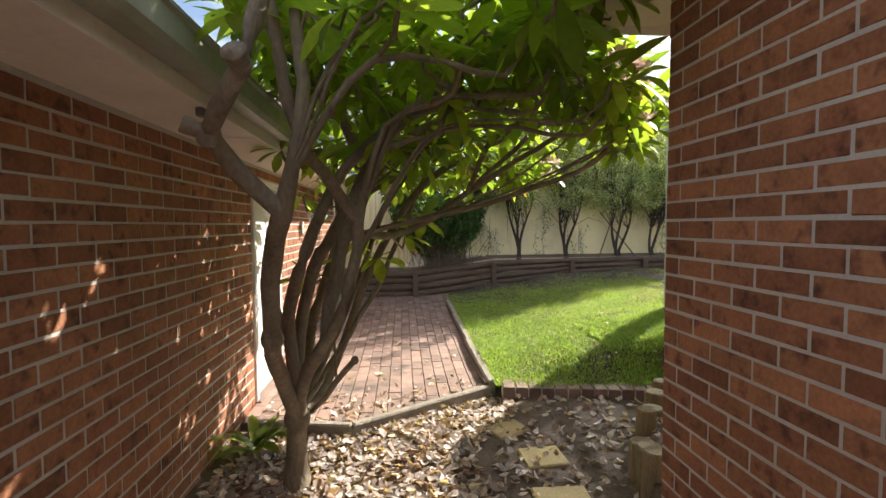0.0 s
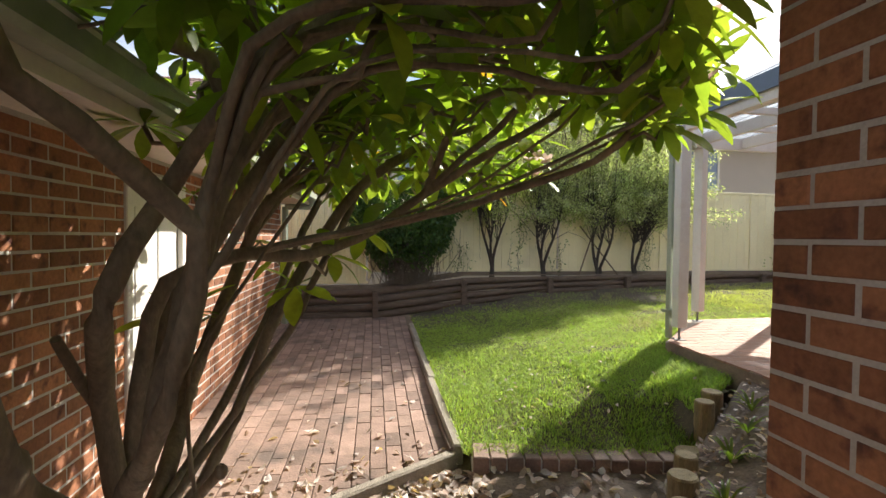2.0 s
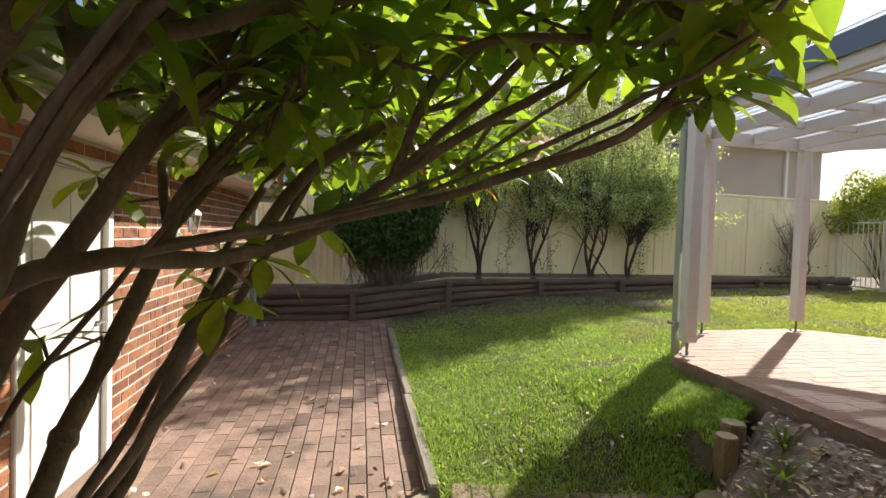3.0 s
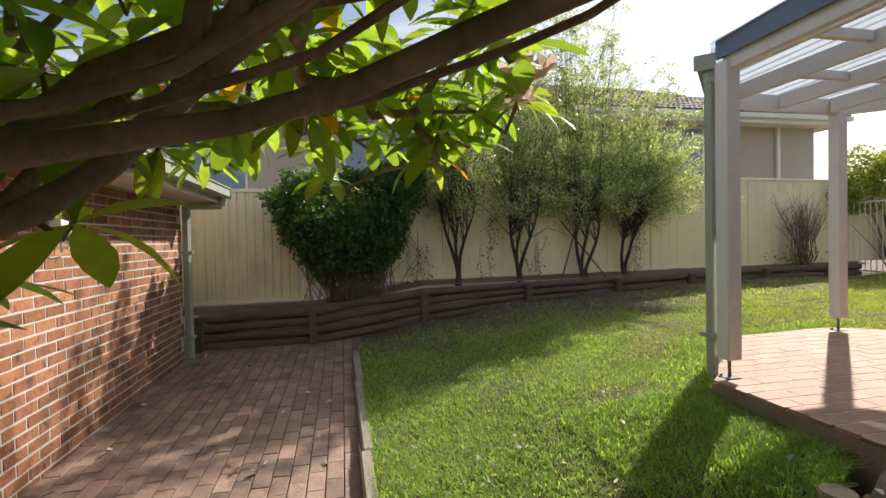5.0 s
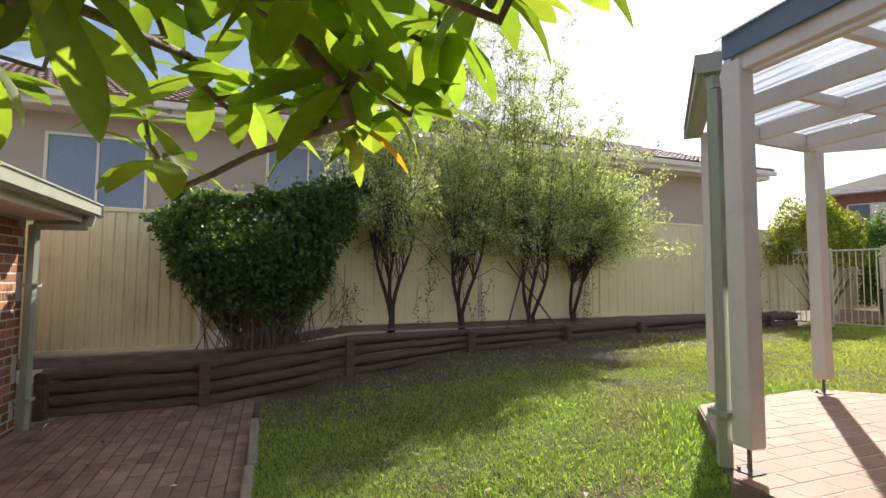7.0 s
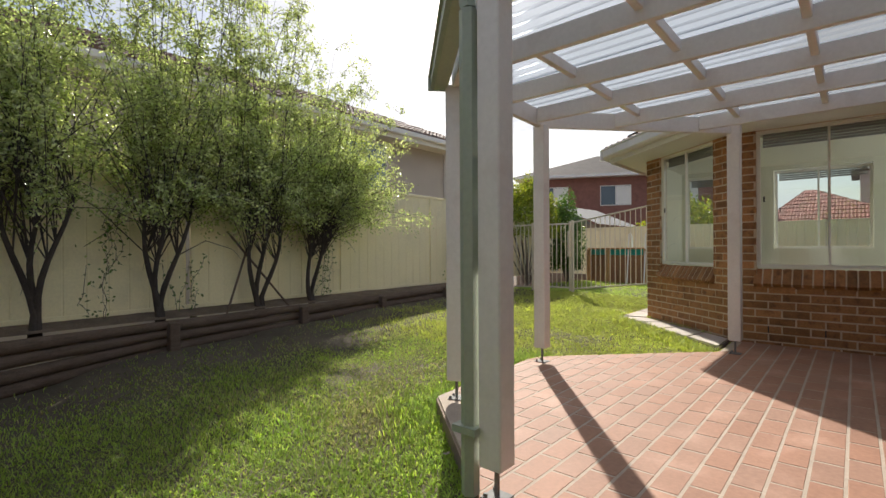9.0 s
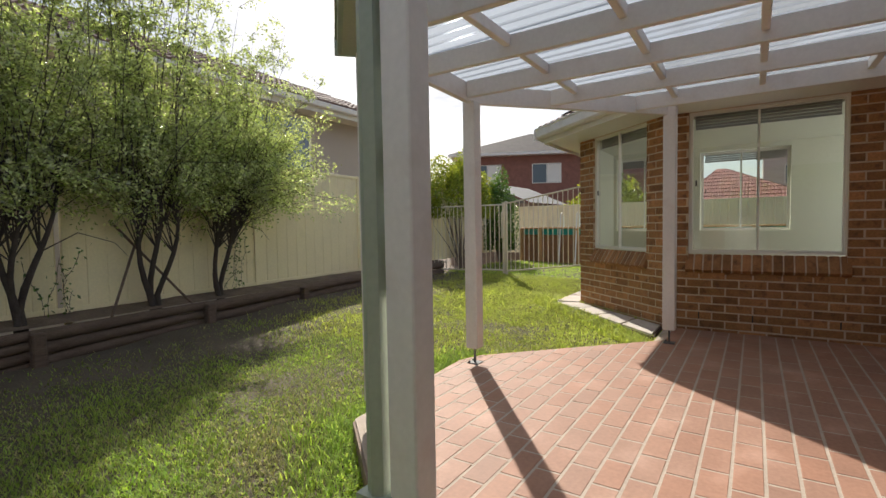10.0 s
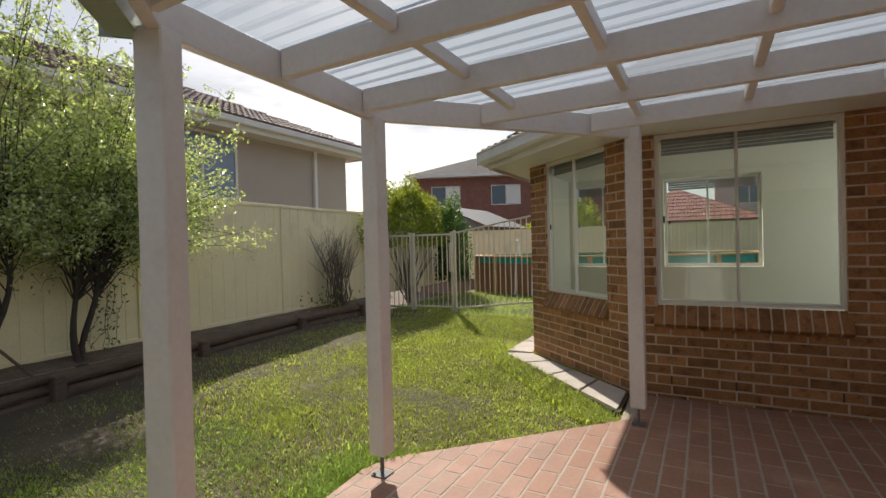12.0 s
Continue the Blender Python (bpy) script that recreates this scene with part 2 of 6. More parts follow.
_clear, _milk, _gloss = _n.new("ShaderNodeBsdfTransparent"), _n.new("ShaderNodeBsdfTranslucent"), _n.new("ShaderNodeBsdfGlossy")
_clear.inputs[0].default_value, _milk.inputs[0].default_value = (0.40, 0.45, 0.52, 1), (0.33, 0.36, 0.40, 1)
_gloss.inputs["Roughness"].default_value = 0.25
_m1, _m2 = _n.new("ShaderNodeMixShader"), _n.new("ShaderNodeMixShader")
_m1.inputs[0].default_value, _m2.inputs[0].default_value = 0.62, 0.05
_l.new(_clear.outputs[0], _m1.inputs[1])
_l.new(_milk.outputs[0], _m1.inputs[2])
_l.new(_m1.outputs[0], _m2.inputs[1])
_l.new(_gloss.outputs[0], _m2.inputs[2])
_l.new(_m2.outputs[0], _n["Material Output"].inputs["Surface"])
LAMPGLASS = glass_material("lantern_glass", (0.8, 0.8, 0.78), 0.15)

# ---- helpers for building ----
class Geo:
    """Collects vertices and faces for one mesh."""

    def __init__(self):
        self.v, self.f = [], []

    def box(self, x0, y0, z0, x1, y1, z1, m=None):
        c = [(x, y, z) for z in (z0, z1) for x, y in ((x0, y0), (x1, y0), (x1, y1), (x0, y1))]
        if m is not None:
            c = [tuple(m @ Vector(p)) for p in c]
        k = len(self.v)
        self.v += c
        self.f += [tuple(k + i for i in q) for q in ((3, 2, 1, 0), (4, 5, 6, 7), (0, 1, 5, 4), (1, 2, 6, 5), (2, 3, 7, 6), (3, 0, 4, 7))]
        return self

    def soft_box(self, x0, y0, z0, x1, y1, z1, r, m=None):
        """A box with chamfered edges."""
        k = len(self.v)
        pts = []
        for z, i in ((z0, r), (z0 + r, 0), (z1 - r, 0), (z1, r)):
            a, b, c, d = x0 + i, y0 + i, x1 - i, y1 - i
            e = r if i == 0 else r * 0.6
            pts += [(a + e, b, z), (c - e, b, z), (c, b + e, z), (c, d - e, z), (c - e, d, z), (a + e, d, z), (a, d - e, z), (a, b + e, z)]
        if m is not None:
            pts = [tuple(m @ Vector(p)) for p in pts]
        self.v += pts
        self.f.append(tuple(k + i for i in range(7, -1, -1)))
        self.f.append(tuple(k + 24 + i for i in range(8)))
        for s in range(3):
            for i in range(8):
                j = (i + 1) % 8
                self.f.append((k + 8 * s + i, k + 8 * s + j, k + 8 * s + 8 + j, k + 8 * s + 8 + i))
        return self

    def tube(self, pts, radii, n=8, caps=True):
        """A round limb through points with a radius at each."""
        pts = [Vector(p) for p in pts]
        if not isinstance(radii, (list, tuple)):
            radii = [radii] * len(pts)
        radii = [float(r) for r in radii]
        k = len(self.v)
        ref = Vector((0.31, 0.17, 0.93))
        for i, p in enumerate(pts):
            d = (pts[min(i + 1, len(pts) - 1)] - pts[max(i - 1, 0)]).normalized()
            if abs(d.dot(ref)) > 0.95:
                ref = Vector((1, 0.1, 0))
            a = d.cross(ref).normalized()
            b = d.cross(a)
            for j in range(n):
                w = 2 * math.pi * j / n
                self.v.append(tuple(p + radii[i] * (math.cos(w) * a + math.sin(w) * b)))
        for i in range(len(pts) - 1):
            for j in range(n):
                q = (j + 1) % n
                self.f.append((k + i * n + j, k + i * n + q, k + i * n + n + q, k + i * n + n + j))
        if caps:
            self.f.append(tuple(k + j for j in range(n)))
            self.f.append(tuple(k + (len(pts) - 1) * n + j for j in range(n - 1, -1, -1)))
        return self

    def prism(self, poly, z0, z1):
        """An upright prism over a plan polygon."""
        k, n = len(self.v), len(poly)
        self.v += [(x, y, z0) for x, y in poly] + [(x, y, z1) for x, y in poly]
        self.f.append(tuple(range(k + n - 1, k - 1, -1)))
        self.f.append(tuple(range(k + n, k + 2 * n)))
        for i in range(n):
            j = (i + 1) % n
            self.f.append((k + i, k + j, k + n + j, k + n + i))
        return self

    def face(self, *pts):
        k = len(self.v)
        self.v += [tuple(p) for p in pts]
        self.f.append(tuple(range(k, k + len(pts))))
        return self

    def mesh(self, name, mat, smooth=False):
        me = bpy.data.meshes.new(name)
        me.from_pydata(self.v, [], self.f)
        me.materials.append(mat)
        if smooth:
            me.polygons.foreach_set("use_smooth", [True] * len(me.polygons))
        return me


def part(name, geo, mat, parent=None, label="", smooth=False):
    """One mesh object, under a thing or a part."""
    ob = new(name, geo.mesh(name, mat, smooth))
    if parent is not None:
        ob.parent = parent
    if label:
        ob["label"] = label
    return ob


def thing(name, label, category, group="", kind="", at=(0, 0, 0)):
    """An Empty at a thing's base."""
    ob = new(name)
    ob.location = at
    ob.empty_display_size = 0.1
    return tagged(ob, label, category, group, kind)


def structure(name, geo, mat, label, category, smooth=False):
    return tagged(part(name, geo, mat, smooth=smooth), label, category, kind="structure")


def fast_mesh(name, verts, tris, mat, smooth=False):
    """A mesh of triangles from arrays."""
    me = bpy.data.meshes.new(name)
    verts, tris = np.asarray(verts, np.float32), np.asarray(tris, np.int32)
    me.vertices.add(len(verts))
    me.vertices.foreach_set("co", verts.ravel())
    me.loops.add(tris.size)
    me.loops.foreach_set("vertex_index", tris.ravel())
    me.polygons.add(len(tris))
    me.polygons.foreach_set("loop_start", np.arange(0, tris.size, 3, dtype=np.int32))
    me.polygons.foreach_set("loop_total", np.full(len(tris), 3, np.int32))
    if smooth:
        me.polygons.foreach_set("use_smooth", np.ones(len(tris), bool))
    me.materials.append(mat)
    me.update()
    return me


# ---- the ground ----
PATIO, BED = -0.60, -0.66
HEIGHTS = [(1.2, 5.0, -0.53), (1.2, 6.5, -0.50), (1.15, 8.1, -0.46), (1.3, 10.2, -0.45), (2.2, 10.4, -0.24), (4.0, 10.4, -0.05), (5.7, 10.4, 0.03), (7.2, 10.5, 0.1),
           (9.0, 10.8, 0.12), (11.5, 9.5, 0.08), (9.0, 7.8, 0.0), (6.0, 7.4, -0.05), (3.5, 6.1, -0.09), (2.7, 4.7, -0.38), (3.4, 5.0, -0.13), (3.2, 5.4, -0.17), (7.3, 8.8, 0.0), (4.5, 8.5, -0.1), (14.0, 9.0, 0.1)]


def patio_z(y):
    """Height of the clay paving, which rises gently towards the timber wall."""
    return PATIO + 0.028 * max(0.0, y - 5.5)


def lawn_z(x, y):
    """Height of the sloping lawn."""
    w = t = 0.0
    for a, b, c in HEIGHTS:
        k = 1.0 / (0.25 + (x - a) ** 2 + (y - b) ** 2) ** 1.6
        w, t = w + k, t + k * c
    # it falls to the brick edging at its foot
    f = np.clip((y - (5.09 - 0.158 * x)) / 0.45, 0.0, 1.0)
    return np.where(x < 2.9, -0.525 + (t / w + 0.525) * f, t / w)


SLAB = [(3.44, 3.0), (3.44, 6.0), (3.62, 6.16), (4.45, 7.12), (5.86, 7.22), (6.06, 7.16), (7.36, 5.92), (8.10, 5.92), (8.10, 3.0)]
EDGE_X = 1.14


def inside(x, y, poly):
    hit = False
    for i in range(len(poly)):
        (a, b), (c, d) = poly[i - 1], poly[i]
        if (b > y) != (d > y) and x < (c - a) * (y - b) / (d - b) + a:
            hit = not hit
    return hit


def ground_grid(name, x0, x1, y0, y1, step, height, mat, label, category):
    nx, ny = int((x1 - x0) / step) + 1, int((y1 - y0) / step) + 1
    g = Geo()
    for j in range(ny + 1):
        for i in range(nx + 1):
            x, y = x0 + (x1 - x0) * i / nx, y0 + (y1 - y0) * j / ny
            g.v.append((x, y, height(x, y)))
    g.f = [(j * (nx + 1) + i, j * (nx + 1) + i + 1, (j + 1) * (nx + 1) + i + 1, (j + 1) * (nx + 1) + i) for j in range(ny) for i in range(nx)]
    return structure(name, g, mat, label, category, smooth=True)


# ---- brick walls ----
def brick_mesh(cache, L, H, mat, D=0.05):
    """A brick with softened edges; its face looks along -y, its foot is at z = 0, its length along +x."""
    key = (round(L, 3), round(H, 3), mat.name)
    if key not in cache:
        e, r = 0.004, 0.006
        g = Geo()
        ring0 = [(e, 0, e), (L - e, 0, e), (L - e, 0, H - e), (e, 0, H - e)]
        ring1 = [(0, r, 0), (L, r, 0), (L, r, H), (0, r, H)]
        ring2 = [(0, D, 0), (L, D, 0), (L, D, H), (0, D, H)]
        g.v = ring0 + ring1 + ring2
        g.f = [(0, 1, 2, 3)]
        for s in (0, 4):
            for i in range(4):
                j = (i + 1) % 4
                g.f.append((s + 4 + i, s + 4 + j, s + j, s + i))
        cache[key] = g.mesh("brick", mat)
    return cache[key]


BRICKS = {}


def brick_wall(name, origin, along, length, z0, z1, openings, label, near, thick=0.11, phase=0.0, proud=0.0035, limit=300, mats=None):
    """A stretcher-bond wall. origin: plan point; along: plan direction, the face is to the right of it.
    openings: (u0, u1, z0, z1). near(u, z): whether a brick is a part of its own."""
    a = Vector((*along, 0)).normalized()
    inward = Vector((-a.y, a.x, 0))
    base = Matrix(((a.x, inward.x, 0, origin[0]), (a.y, inward.y, 0, origin[1]), (0, 0, 1, 0), (0, 0, 0, 1)))
    g = Geo()
    us = sorted({0.0, length, *[v for o in openings for v in o[:2]]})
    zs = sorted({z0, z1, *[v for o in openings for v in o[2:]]})
    for u0, u1 in zip(us, us[1:]):
        for za, zb in zip(zs, zs[1:]):
            if not any(o[0] <= (u0 + u1) / 2 <= o[1] and o[2] <= (za + zb) / 2 <= o[3] for o in openings):
                g.box(u0, proud, za, u1, thick, zb, base)
    own, joined, joint = mats or (BRICK_RED, BRICK_FAR, MORTAR)
    wall = structure(name, g, joint, label, "wall")
    rest, made = Geo(), []
    course, z = 0, z0
    while z < z1 - 0.02:
        h = min(0.0745, z1 - z)
        u = -((course % 2) * 0.12 + phase) % 0.24 - 0.24
        while u < length:
            spans = [(max(u, 0.0), min(u + 0.2285, length))]
            for o in openings:
                if o[2] < z + h / 2 < o[3]:
                    spans = [s for a0, b0 in spans for s in ((a0, min(b0, o[0])), (max(a0, o[1]), b0)) if s[1] - s[0] > 0.025]
            for p, q in spans:
                if q - p > 0.025:
                    made.append((p, z, q - p, h, near(p, z)))
            u += 0.24
        course, z = course + 1, z + 0.086
    count = 0
    for p, z, L, h, close in made:
        jit = random.uniform(-0.0025, 0.0015)
        m = base @ Matrix.Translation((p, jit, z + random.uniform(-0.0016, 0.0016))) @ Euler((0, random.uniform(-0.006, 0.006), random.uniform(-0.004, 0.004))).to_matrix().to_4x4()
        if close and count < limit:
            ob = new("brick", brick_mesh(BRICKS, L, h, own))
            ob.parent, ob.matrix_basis = wall, m
            count += 1
        else:
            e, r, D, k = 0.004, 0.006, 0.03, len(rest.v)
            pts = [(e, 0, e), (L - e, 0, e), (L - e, 0, h - e), (e, 0, h - e), (0, r, 0), (L, r, 0), (L, r, h), (0, r, h), (0, D, 0), (L, D, 0), (L, D, h), (0, D, h)]
            rest.v += [tuple(m @ Vector(c)) for c in pts]
            rest.f.append((k, k + 1, k + 2, k + 3))
            for s in (0, 4):
                for i in range(4):
                    j = (i + 1) % 4
                    rest.f.append((k + s + 4 + i, k + s + 4 + j, k + s + j, k + s + i))
    if rest.v:
        tagged(part("bricks", rest, joined, wall), kind="stuff")
    return wall, base

LOGS = [(1.70, 3.03), (1.78, 3.21), (1.82, 3.39), (1.96, 3.62), (2.13, 3.84), (2.28, 4.05), (2.42, 4.24), (2.56, 4.42), (2.74, 4.58), (2.92, 4.74), (3.10, 4.88)]


def right_of_logs(x, y):
    for (a, b), (c, d) in zip(LOGS, LOGS[1:]):
        if b <= y <= d:
            return x > a + (c - a) * (y - b) / (d - b)
    return y < LOGS[0][1] and x > 1.66 and y > 2.72


def bed_z(x, y):
    n = noise.noise(Vector((x * 1.3, y * 1.3, 0))) * 0.025 + noise.noise(Vector((x * 6, y * 6, 3))) * 0.008
    if not right_of_logs(x, y):
        # soil banks up against the brick edging
        return BED + n + 0.06 * min(1.0, max(0.0, (y - 4.15) / 0.4)) * min(1.0, max(0.0, (x - 1.15) / 0.2))
    edge = 1.7
    for (a, b), (c, d) in zip(LOGS, LOGS[1:]):
        if b <= y <= d:
            edge = a + (c - a) * (y - b) / (d - b)
    return -0.44 + 0.37 * min(1.0, max(0.0, (x - edge) / max(0.1, 0.75 * (3.42 - edge)))) + n


g = Geo().face((-400, -400, -0.8), (400, -400, -0.8), (400, 400, -0.8), (-400, 400, -0.8))
structure("ground", g, SOIL, "bare brown earth under and beyond the gardens", "ground")
ground_grid("garden_bed", -1.05, 3.5, -4.0, 5.2, 0.08, bed_z, SOIL, "bare garden bed of brown soil under leaf litter", "garden bed")
LAWN = [(1.16, 4.86), (2.72, 4.62), (3.44, 5.10), (3.44, 6.0), (3.62, 6.16), (4.45, 7.12), (5.86, 7.22), (6.06, 7.16), (7.36, 5.92), (8.05, 5.92), (9.3, 7.15), (16, 7.1), (16, 11.2), (8.9, 11.0), (-0.2, 10.38), (1.16, 10.4)]
step = 0.1
gl, index = Geo(), {}
for i in range(int(15.2 / step)):
    for j in range(int(7.2 / step)):
        x, y = 1.1 + i * step, 4.65 + j * step
        if inside(x + step / 2, y + step / 2, LAWN):
            quad = []
            for a, b in ((i, j), (i + 1, j), (i + 1, j + 1), (i, j + 1)):
                if (a, b) not in index:
                    index[a, b] = len(gl.v)
                    px, py = 1.1 + a * step, 4.65 + b * step
                    gl.v.append((px, py, float(lawn_z(px, py)) + noise.noise(Vector((px * 2, py * 2, 7))) * 0.015))
                quad.append(index[a, b])
            gl.f.append(tuple(quad))
lawn = structure("lawn", gl, DIRT, "sloping green lawn with worn and shaded patches", "lawn", smooth=True)

# ---- house wing with the door ----
LW = -1.045
EX, EZ = -0.61, 1.552   # outer edge and height of the eave lining
wing_wall, wing_m = brick_wall("wall_west", (LW, -3.0), (0, 1), 12.9, PATIO - 0.1, EZ, [(7.84, 8.78, PATIO - 0.1, 1.43)],
                               "red clay brick house wall with pale mortar joints", lambda u, z: 4.2 < u < 7.9 and z > -0.35, phase=0.05)
brick_wall("wall_wing_end", (LW, 9.9), (-1, 0), 3.0, PATIO - 0.1, EZ, [], "red clay brick end wall of the house", lambda u, z: False)
g = Geo().box(-4.5, -3.0, EZ, EX, 10.02, EZ + 0.015)
soffit = structure("soffit_west", g, SOFFIT, "pale painted eave lining with cover strips", "soffit")
for y in (-1.2, 1.2, 3.6, 6.0, 8.4):
    part("cover_strip", Geo().box(LW, y, EZ - 0.006, EX - 0.02, y + 0.03, EZ - 0.0005), SOFFIT, soffit)
g = Geo().box(EX, -3.0, EZ - 0.015, EX + 0.02, 10.04, EZ + 0.16)
g.box(-4.5, 10.02, EZ - 0.015, EX, 10.04, EZ + 0.16)
structure("fascia_west", g, SOFFIT, "pale painted fascia board along the eave", "fascia")


def gutter(name, a, b, out, label, z=1.62, mat=GUTTER, tall=1.0):
    """A quad gutter with a rolled lip from a to b; out: plan direction away from the wall."""
    t = thing(name, label, "gutter", at=(*a, z))
    prof = [(0.0, 0.125), (0.0, 0.0), (0.09, 0.0), (0.115, 0.025), (0.115, 0.115), (0.13, 0.125), (0.13, 0.14), (0.115, 0.14), (0.108, 0.125), (0.108, 0.03), (0.086, 0.008), (0.006, 0.008), (0.006, 0.125)]
    a, b, o = Vector((*a, 0)), Vector((*b, 0)), Vector((*out, 0)).normalized()
    g = Geo()
    for p in (Vector((0, 0, 0)), b - a):
        g.v += [tuple(p + o * u + Vector((0, 0, w * tall))) for u, w in prof]
    n = len(prof)
    g.f = [(i, (i + 1) % n, n + (i + 1) % n, n + i) for i in range(n)]
    part("channel", g, mat, t)
    d = (b - a).normalized()
    for p, s in ((Vector((0, 0, 0)), -1), (b - a, 1)):
        e = Geo()
        for u0, u1, w0, w1 in ((-0.004, 0.132, -0.004, 0.145),):
            c = [p + o * u0 + d * s * 0.002, p + o * u1 + d * s * 0.002]
            k = [q + d * s * 0.006 for q in c]
            bot, top = Vector((0, 0, w0)), Vector((0, 0, w1 * tall))
            i = len(e.v)
            e.v += [tuple(q) for q in (c[0] + bot, c[1] + bot, k[1] + bot, k[0] + bot, c[0] + top, c[1] + top, k[1] + top, k[0] + top)]
            e.f += [tuple(i + j for j in f) for f in ((3, 2, 1, 0), (4, 5, 6, 7), (0, 1, 5, 4), (1, 2, 6, 5), (2, 3, 7, 6), (3, 0, 4, 7))]
        part("end_cap", e, mat, t)
    return t


gutter("gutter", (EX + 0.022, -3.0), (EX + 0.022, 10.06), (1, 0), "weathered green-cream metal gutter along the eave", EZ + 0.05)


def downpipe(name, pts, label, w=0.1, d=0.06, clips=(), mat=PIPE):
    """A rectangular pipe bent through the given points, with wall clips."""
    t = thing(name, label, "downpipe", at=pts[-1])
    o = Vector(pts[-1])
    g = Geo()
    for p, q in zip(pts, pts[1:]):
        g.tube([Vector(p) - o, Vector(q) - o], w * 0.52, 6)
    part("pipe", g, mat, t)
    for z in clips:
        part("clip", Geo().box(-w * 0.65, -d, z - o.z - 0.015, w * 0.65, d, z - o.z + 0.015), mat, t)
    return t


downpipe("downpipe", [(EX + 0.08, 9.95, EZ + 0.06), (EX + 0.05, 9.95, EZ - 0.05), (-0.975, 9.90, EZ - 0.06), (-0.975, 9.90, 1.3), (-0.975, 9.90, PATIO)], "sage green downpipe at the corner of the brick wall", clips=(0.9, -0.2))
g = Geo()
g.v = [(EX + 0.05, -3.0, 1.715), (EX + 0.05, 10.08, 1.715), (-4.6, 10.08, 3.2), (-4.6, -3.0, 3.2), (EX + 0.05, -3.0, 1.755), (EX + 0.05, 10.08, 1.755), (-4.6, 10.08, 3.24), (-4.6, -3.0, 3.24)]
g.f = [(3, 2, 1, 0), (4, 5, 6, 7), (0, 1, 5, 4), (1, 2, 6, 5), (2, 3, 7, 6), (3, 0, 4, 7)]
structure("roof_west", g, ROOFTILE, "brown tiled roof slope above the brick wing", "roof")
# door in the wing wall: y 4.84 .. 5.78
door = thing("door_1", "white painted panel door standing shut in a white frame", "door", kind="structure", at=(LW, 4.84, PATIO))
fr = Geo().soft_box(-0.02, 0.0, 0.0, 0.02, 0.07, 2.03, 0.006).soft_box(-0.02, 0.87, 0.0, 0.02, 0.94, 2.03, 0.006).soft_box(-0.02, 0.07, 1.96, 0.02, 0.87, 2.03, 0.006)
part("door_frame", fr, WHITE, door)
lf = Geo().soft_box(-0.06, 0.073, 0.02, -0.02, 0.867, 1.957, 0.004)
leaf = part("door_leaf", lf, WHITE, door)
for y0, y1, z0, z1 in ((0.17, 0.43, 0.2, 0.85), (0.51, 0.77, 0.2, 0.85), (0.17, 0.43, 1.05, 1.8), (0.51, 0.77, 1.05, 1.8)):
    part("door_panel", Geo().soft_box(-0.021, y0, z0, -0.012, y1, z1, 0.004), WHITE, leaf)
part("door_handle", Geo().tube([(-0.02, 0.80, 0.98), (0.03, 0.80, 0.98), (0.035, 0.74, 0.98), (0.035, 0.69, 0.98)], 0.009, 8), STEEL, leaf, "brushed metal lever handle", smooth=True)
structure("door_step", Geo().soft_box(LW - 0.05, 4.84, PATIO - 0.05, LW + 0.05, 5.78, PATIO + 0.02, 0.01), PAVER_FAR, "brick threshold under the white door", "step")
# wall lantern
lan = thing("wall_lantern", "white metal carriage lantern with clear panes on the brick wall", "wall lamp", at=(LW, 6.95, 0.95))
part("backplate", Geo().soft_box(0.0, -0.05, -0.06, 0.018, 0.05, 0.1, 0.005), WHITE, lan)
part("arm", Geo().tube([(0.015, 0, 0.02), (0.08, 0, -0.03), (0.14, 0, -0.02), (0.15, 0, 0.03)], 0.009, 8), WHITE, lan, smooth=True)
cage = Geo()
for i in range(6):
    w, q = 2 * math.pi * i / 6, 2 * math.pi * (i + 1) / 6
    cage.tube([(0.15 + 0.04 * math.cos(w), 0.04 * math.sin(w), 0.03), (0.15 + 0.062 * math.cos(w), 0.062 * math.sin(w), 0.19)], 0.005, 5)
part("cage", cage, WHITE, lan)
part("lantern_glass", Geo().tube([(0.15, 0, 0.035), (0.15, 0, 0.188)], [0.034, 0.054], 6, caps=False), LAMPGLASS, lan)
part("roof", Geo().tube([(0.15, 0, 0.19), (0.15, 0, 0.205), (0.15, 0, 0.25), (0.15, 0, 0.27), (0.15, 0, 0.30)], [0.08, 0.075, 0.03, 0.012, 0.006], 6), WHITE, lan)
# small junction box under the eave
sl = thing("eave_junction_box", "small grey weatherproof box under the eave", "junction box", at=(EX - 0.03, 2.85, EZ))
part("body", Geo().soft_box(-0.026, -0.026, -0.042, 0.026, 0.026, 0.0, 0.005), STEEL, sl)

# ---- house corner beside the start ----
RX, RY = 1.565, 2.72
brick_wall("wall_corner_west", (RX, RY), (0, -1), 5.7, -0.782, 2.15, [], "red clay brick wall with pale mortar at the house corner", lambda u, z: u < 3.0 and z > -0.3, phase=0.126)
brick_wall("wall_corner_north", (8.2, RY), (-1, 0), 6.58, -0.75, 2.4, [], "red clay brick wall of the house behind the pergola", lambda u, z: False, phase=0.11)
# second box: unseen eave strip added to stop light entering above the pergola
g = Geo().box(1.10, -3.0, 2.12, RX + 1.8, 3.16, 2.14).box(RX + 1.8, 2.60, 2.45, 8.3, 3.26, 2.47)
structure("soffit_corner", g, SOFFIT, "pale painted eave lining above the house corner, plus an unseen light-blocking strip", "soffit")
g = Geo().box(1.08, -3.0, 2.08, 1.10, 3.18, 2.28).box(1.10, 3.16, 2.08, 3.4, 3.18, 2.28)
structure("fascia_corner", g, WHITE, "white painted fascia at the house corner", "fascia")
g = Geo()
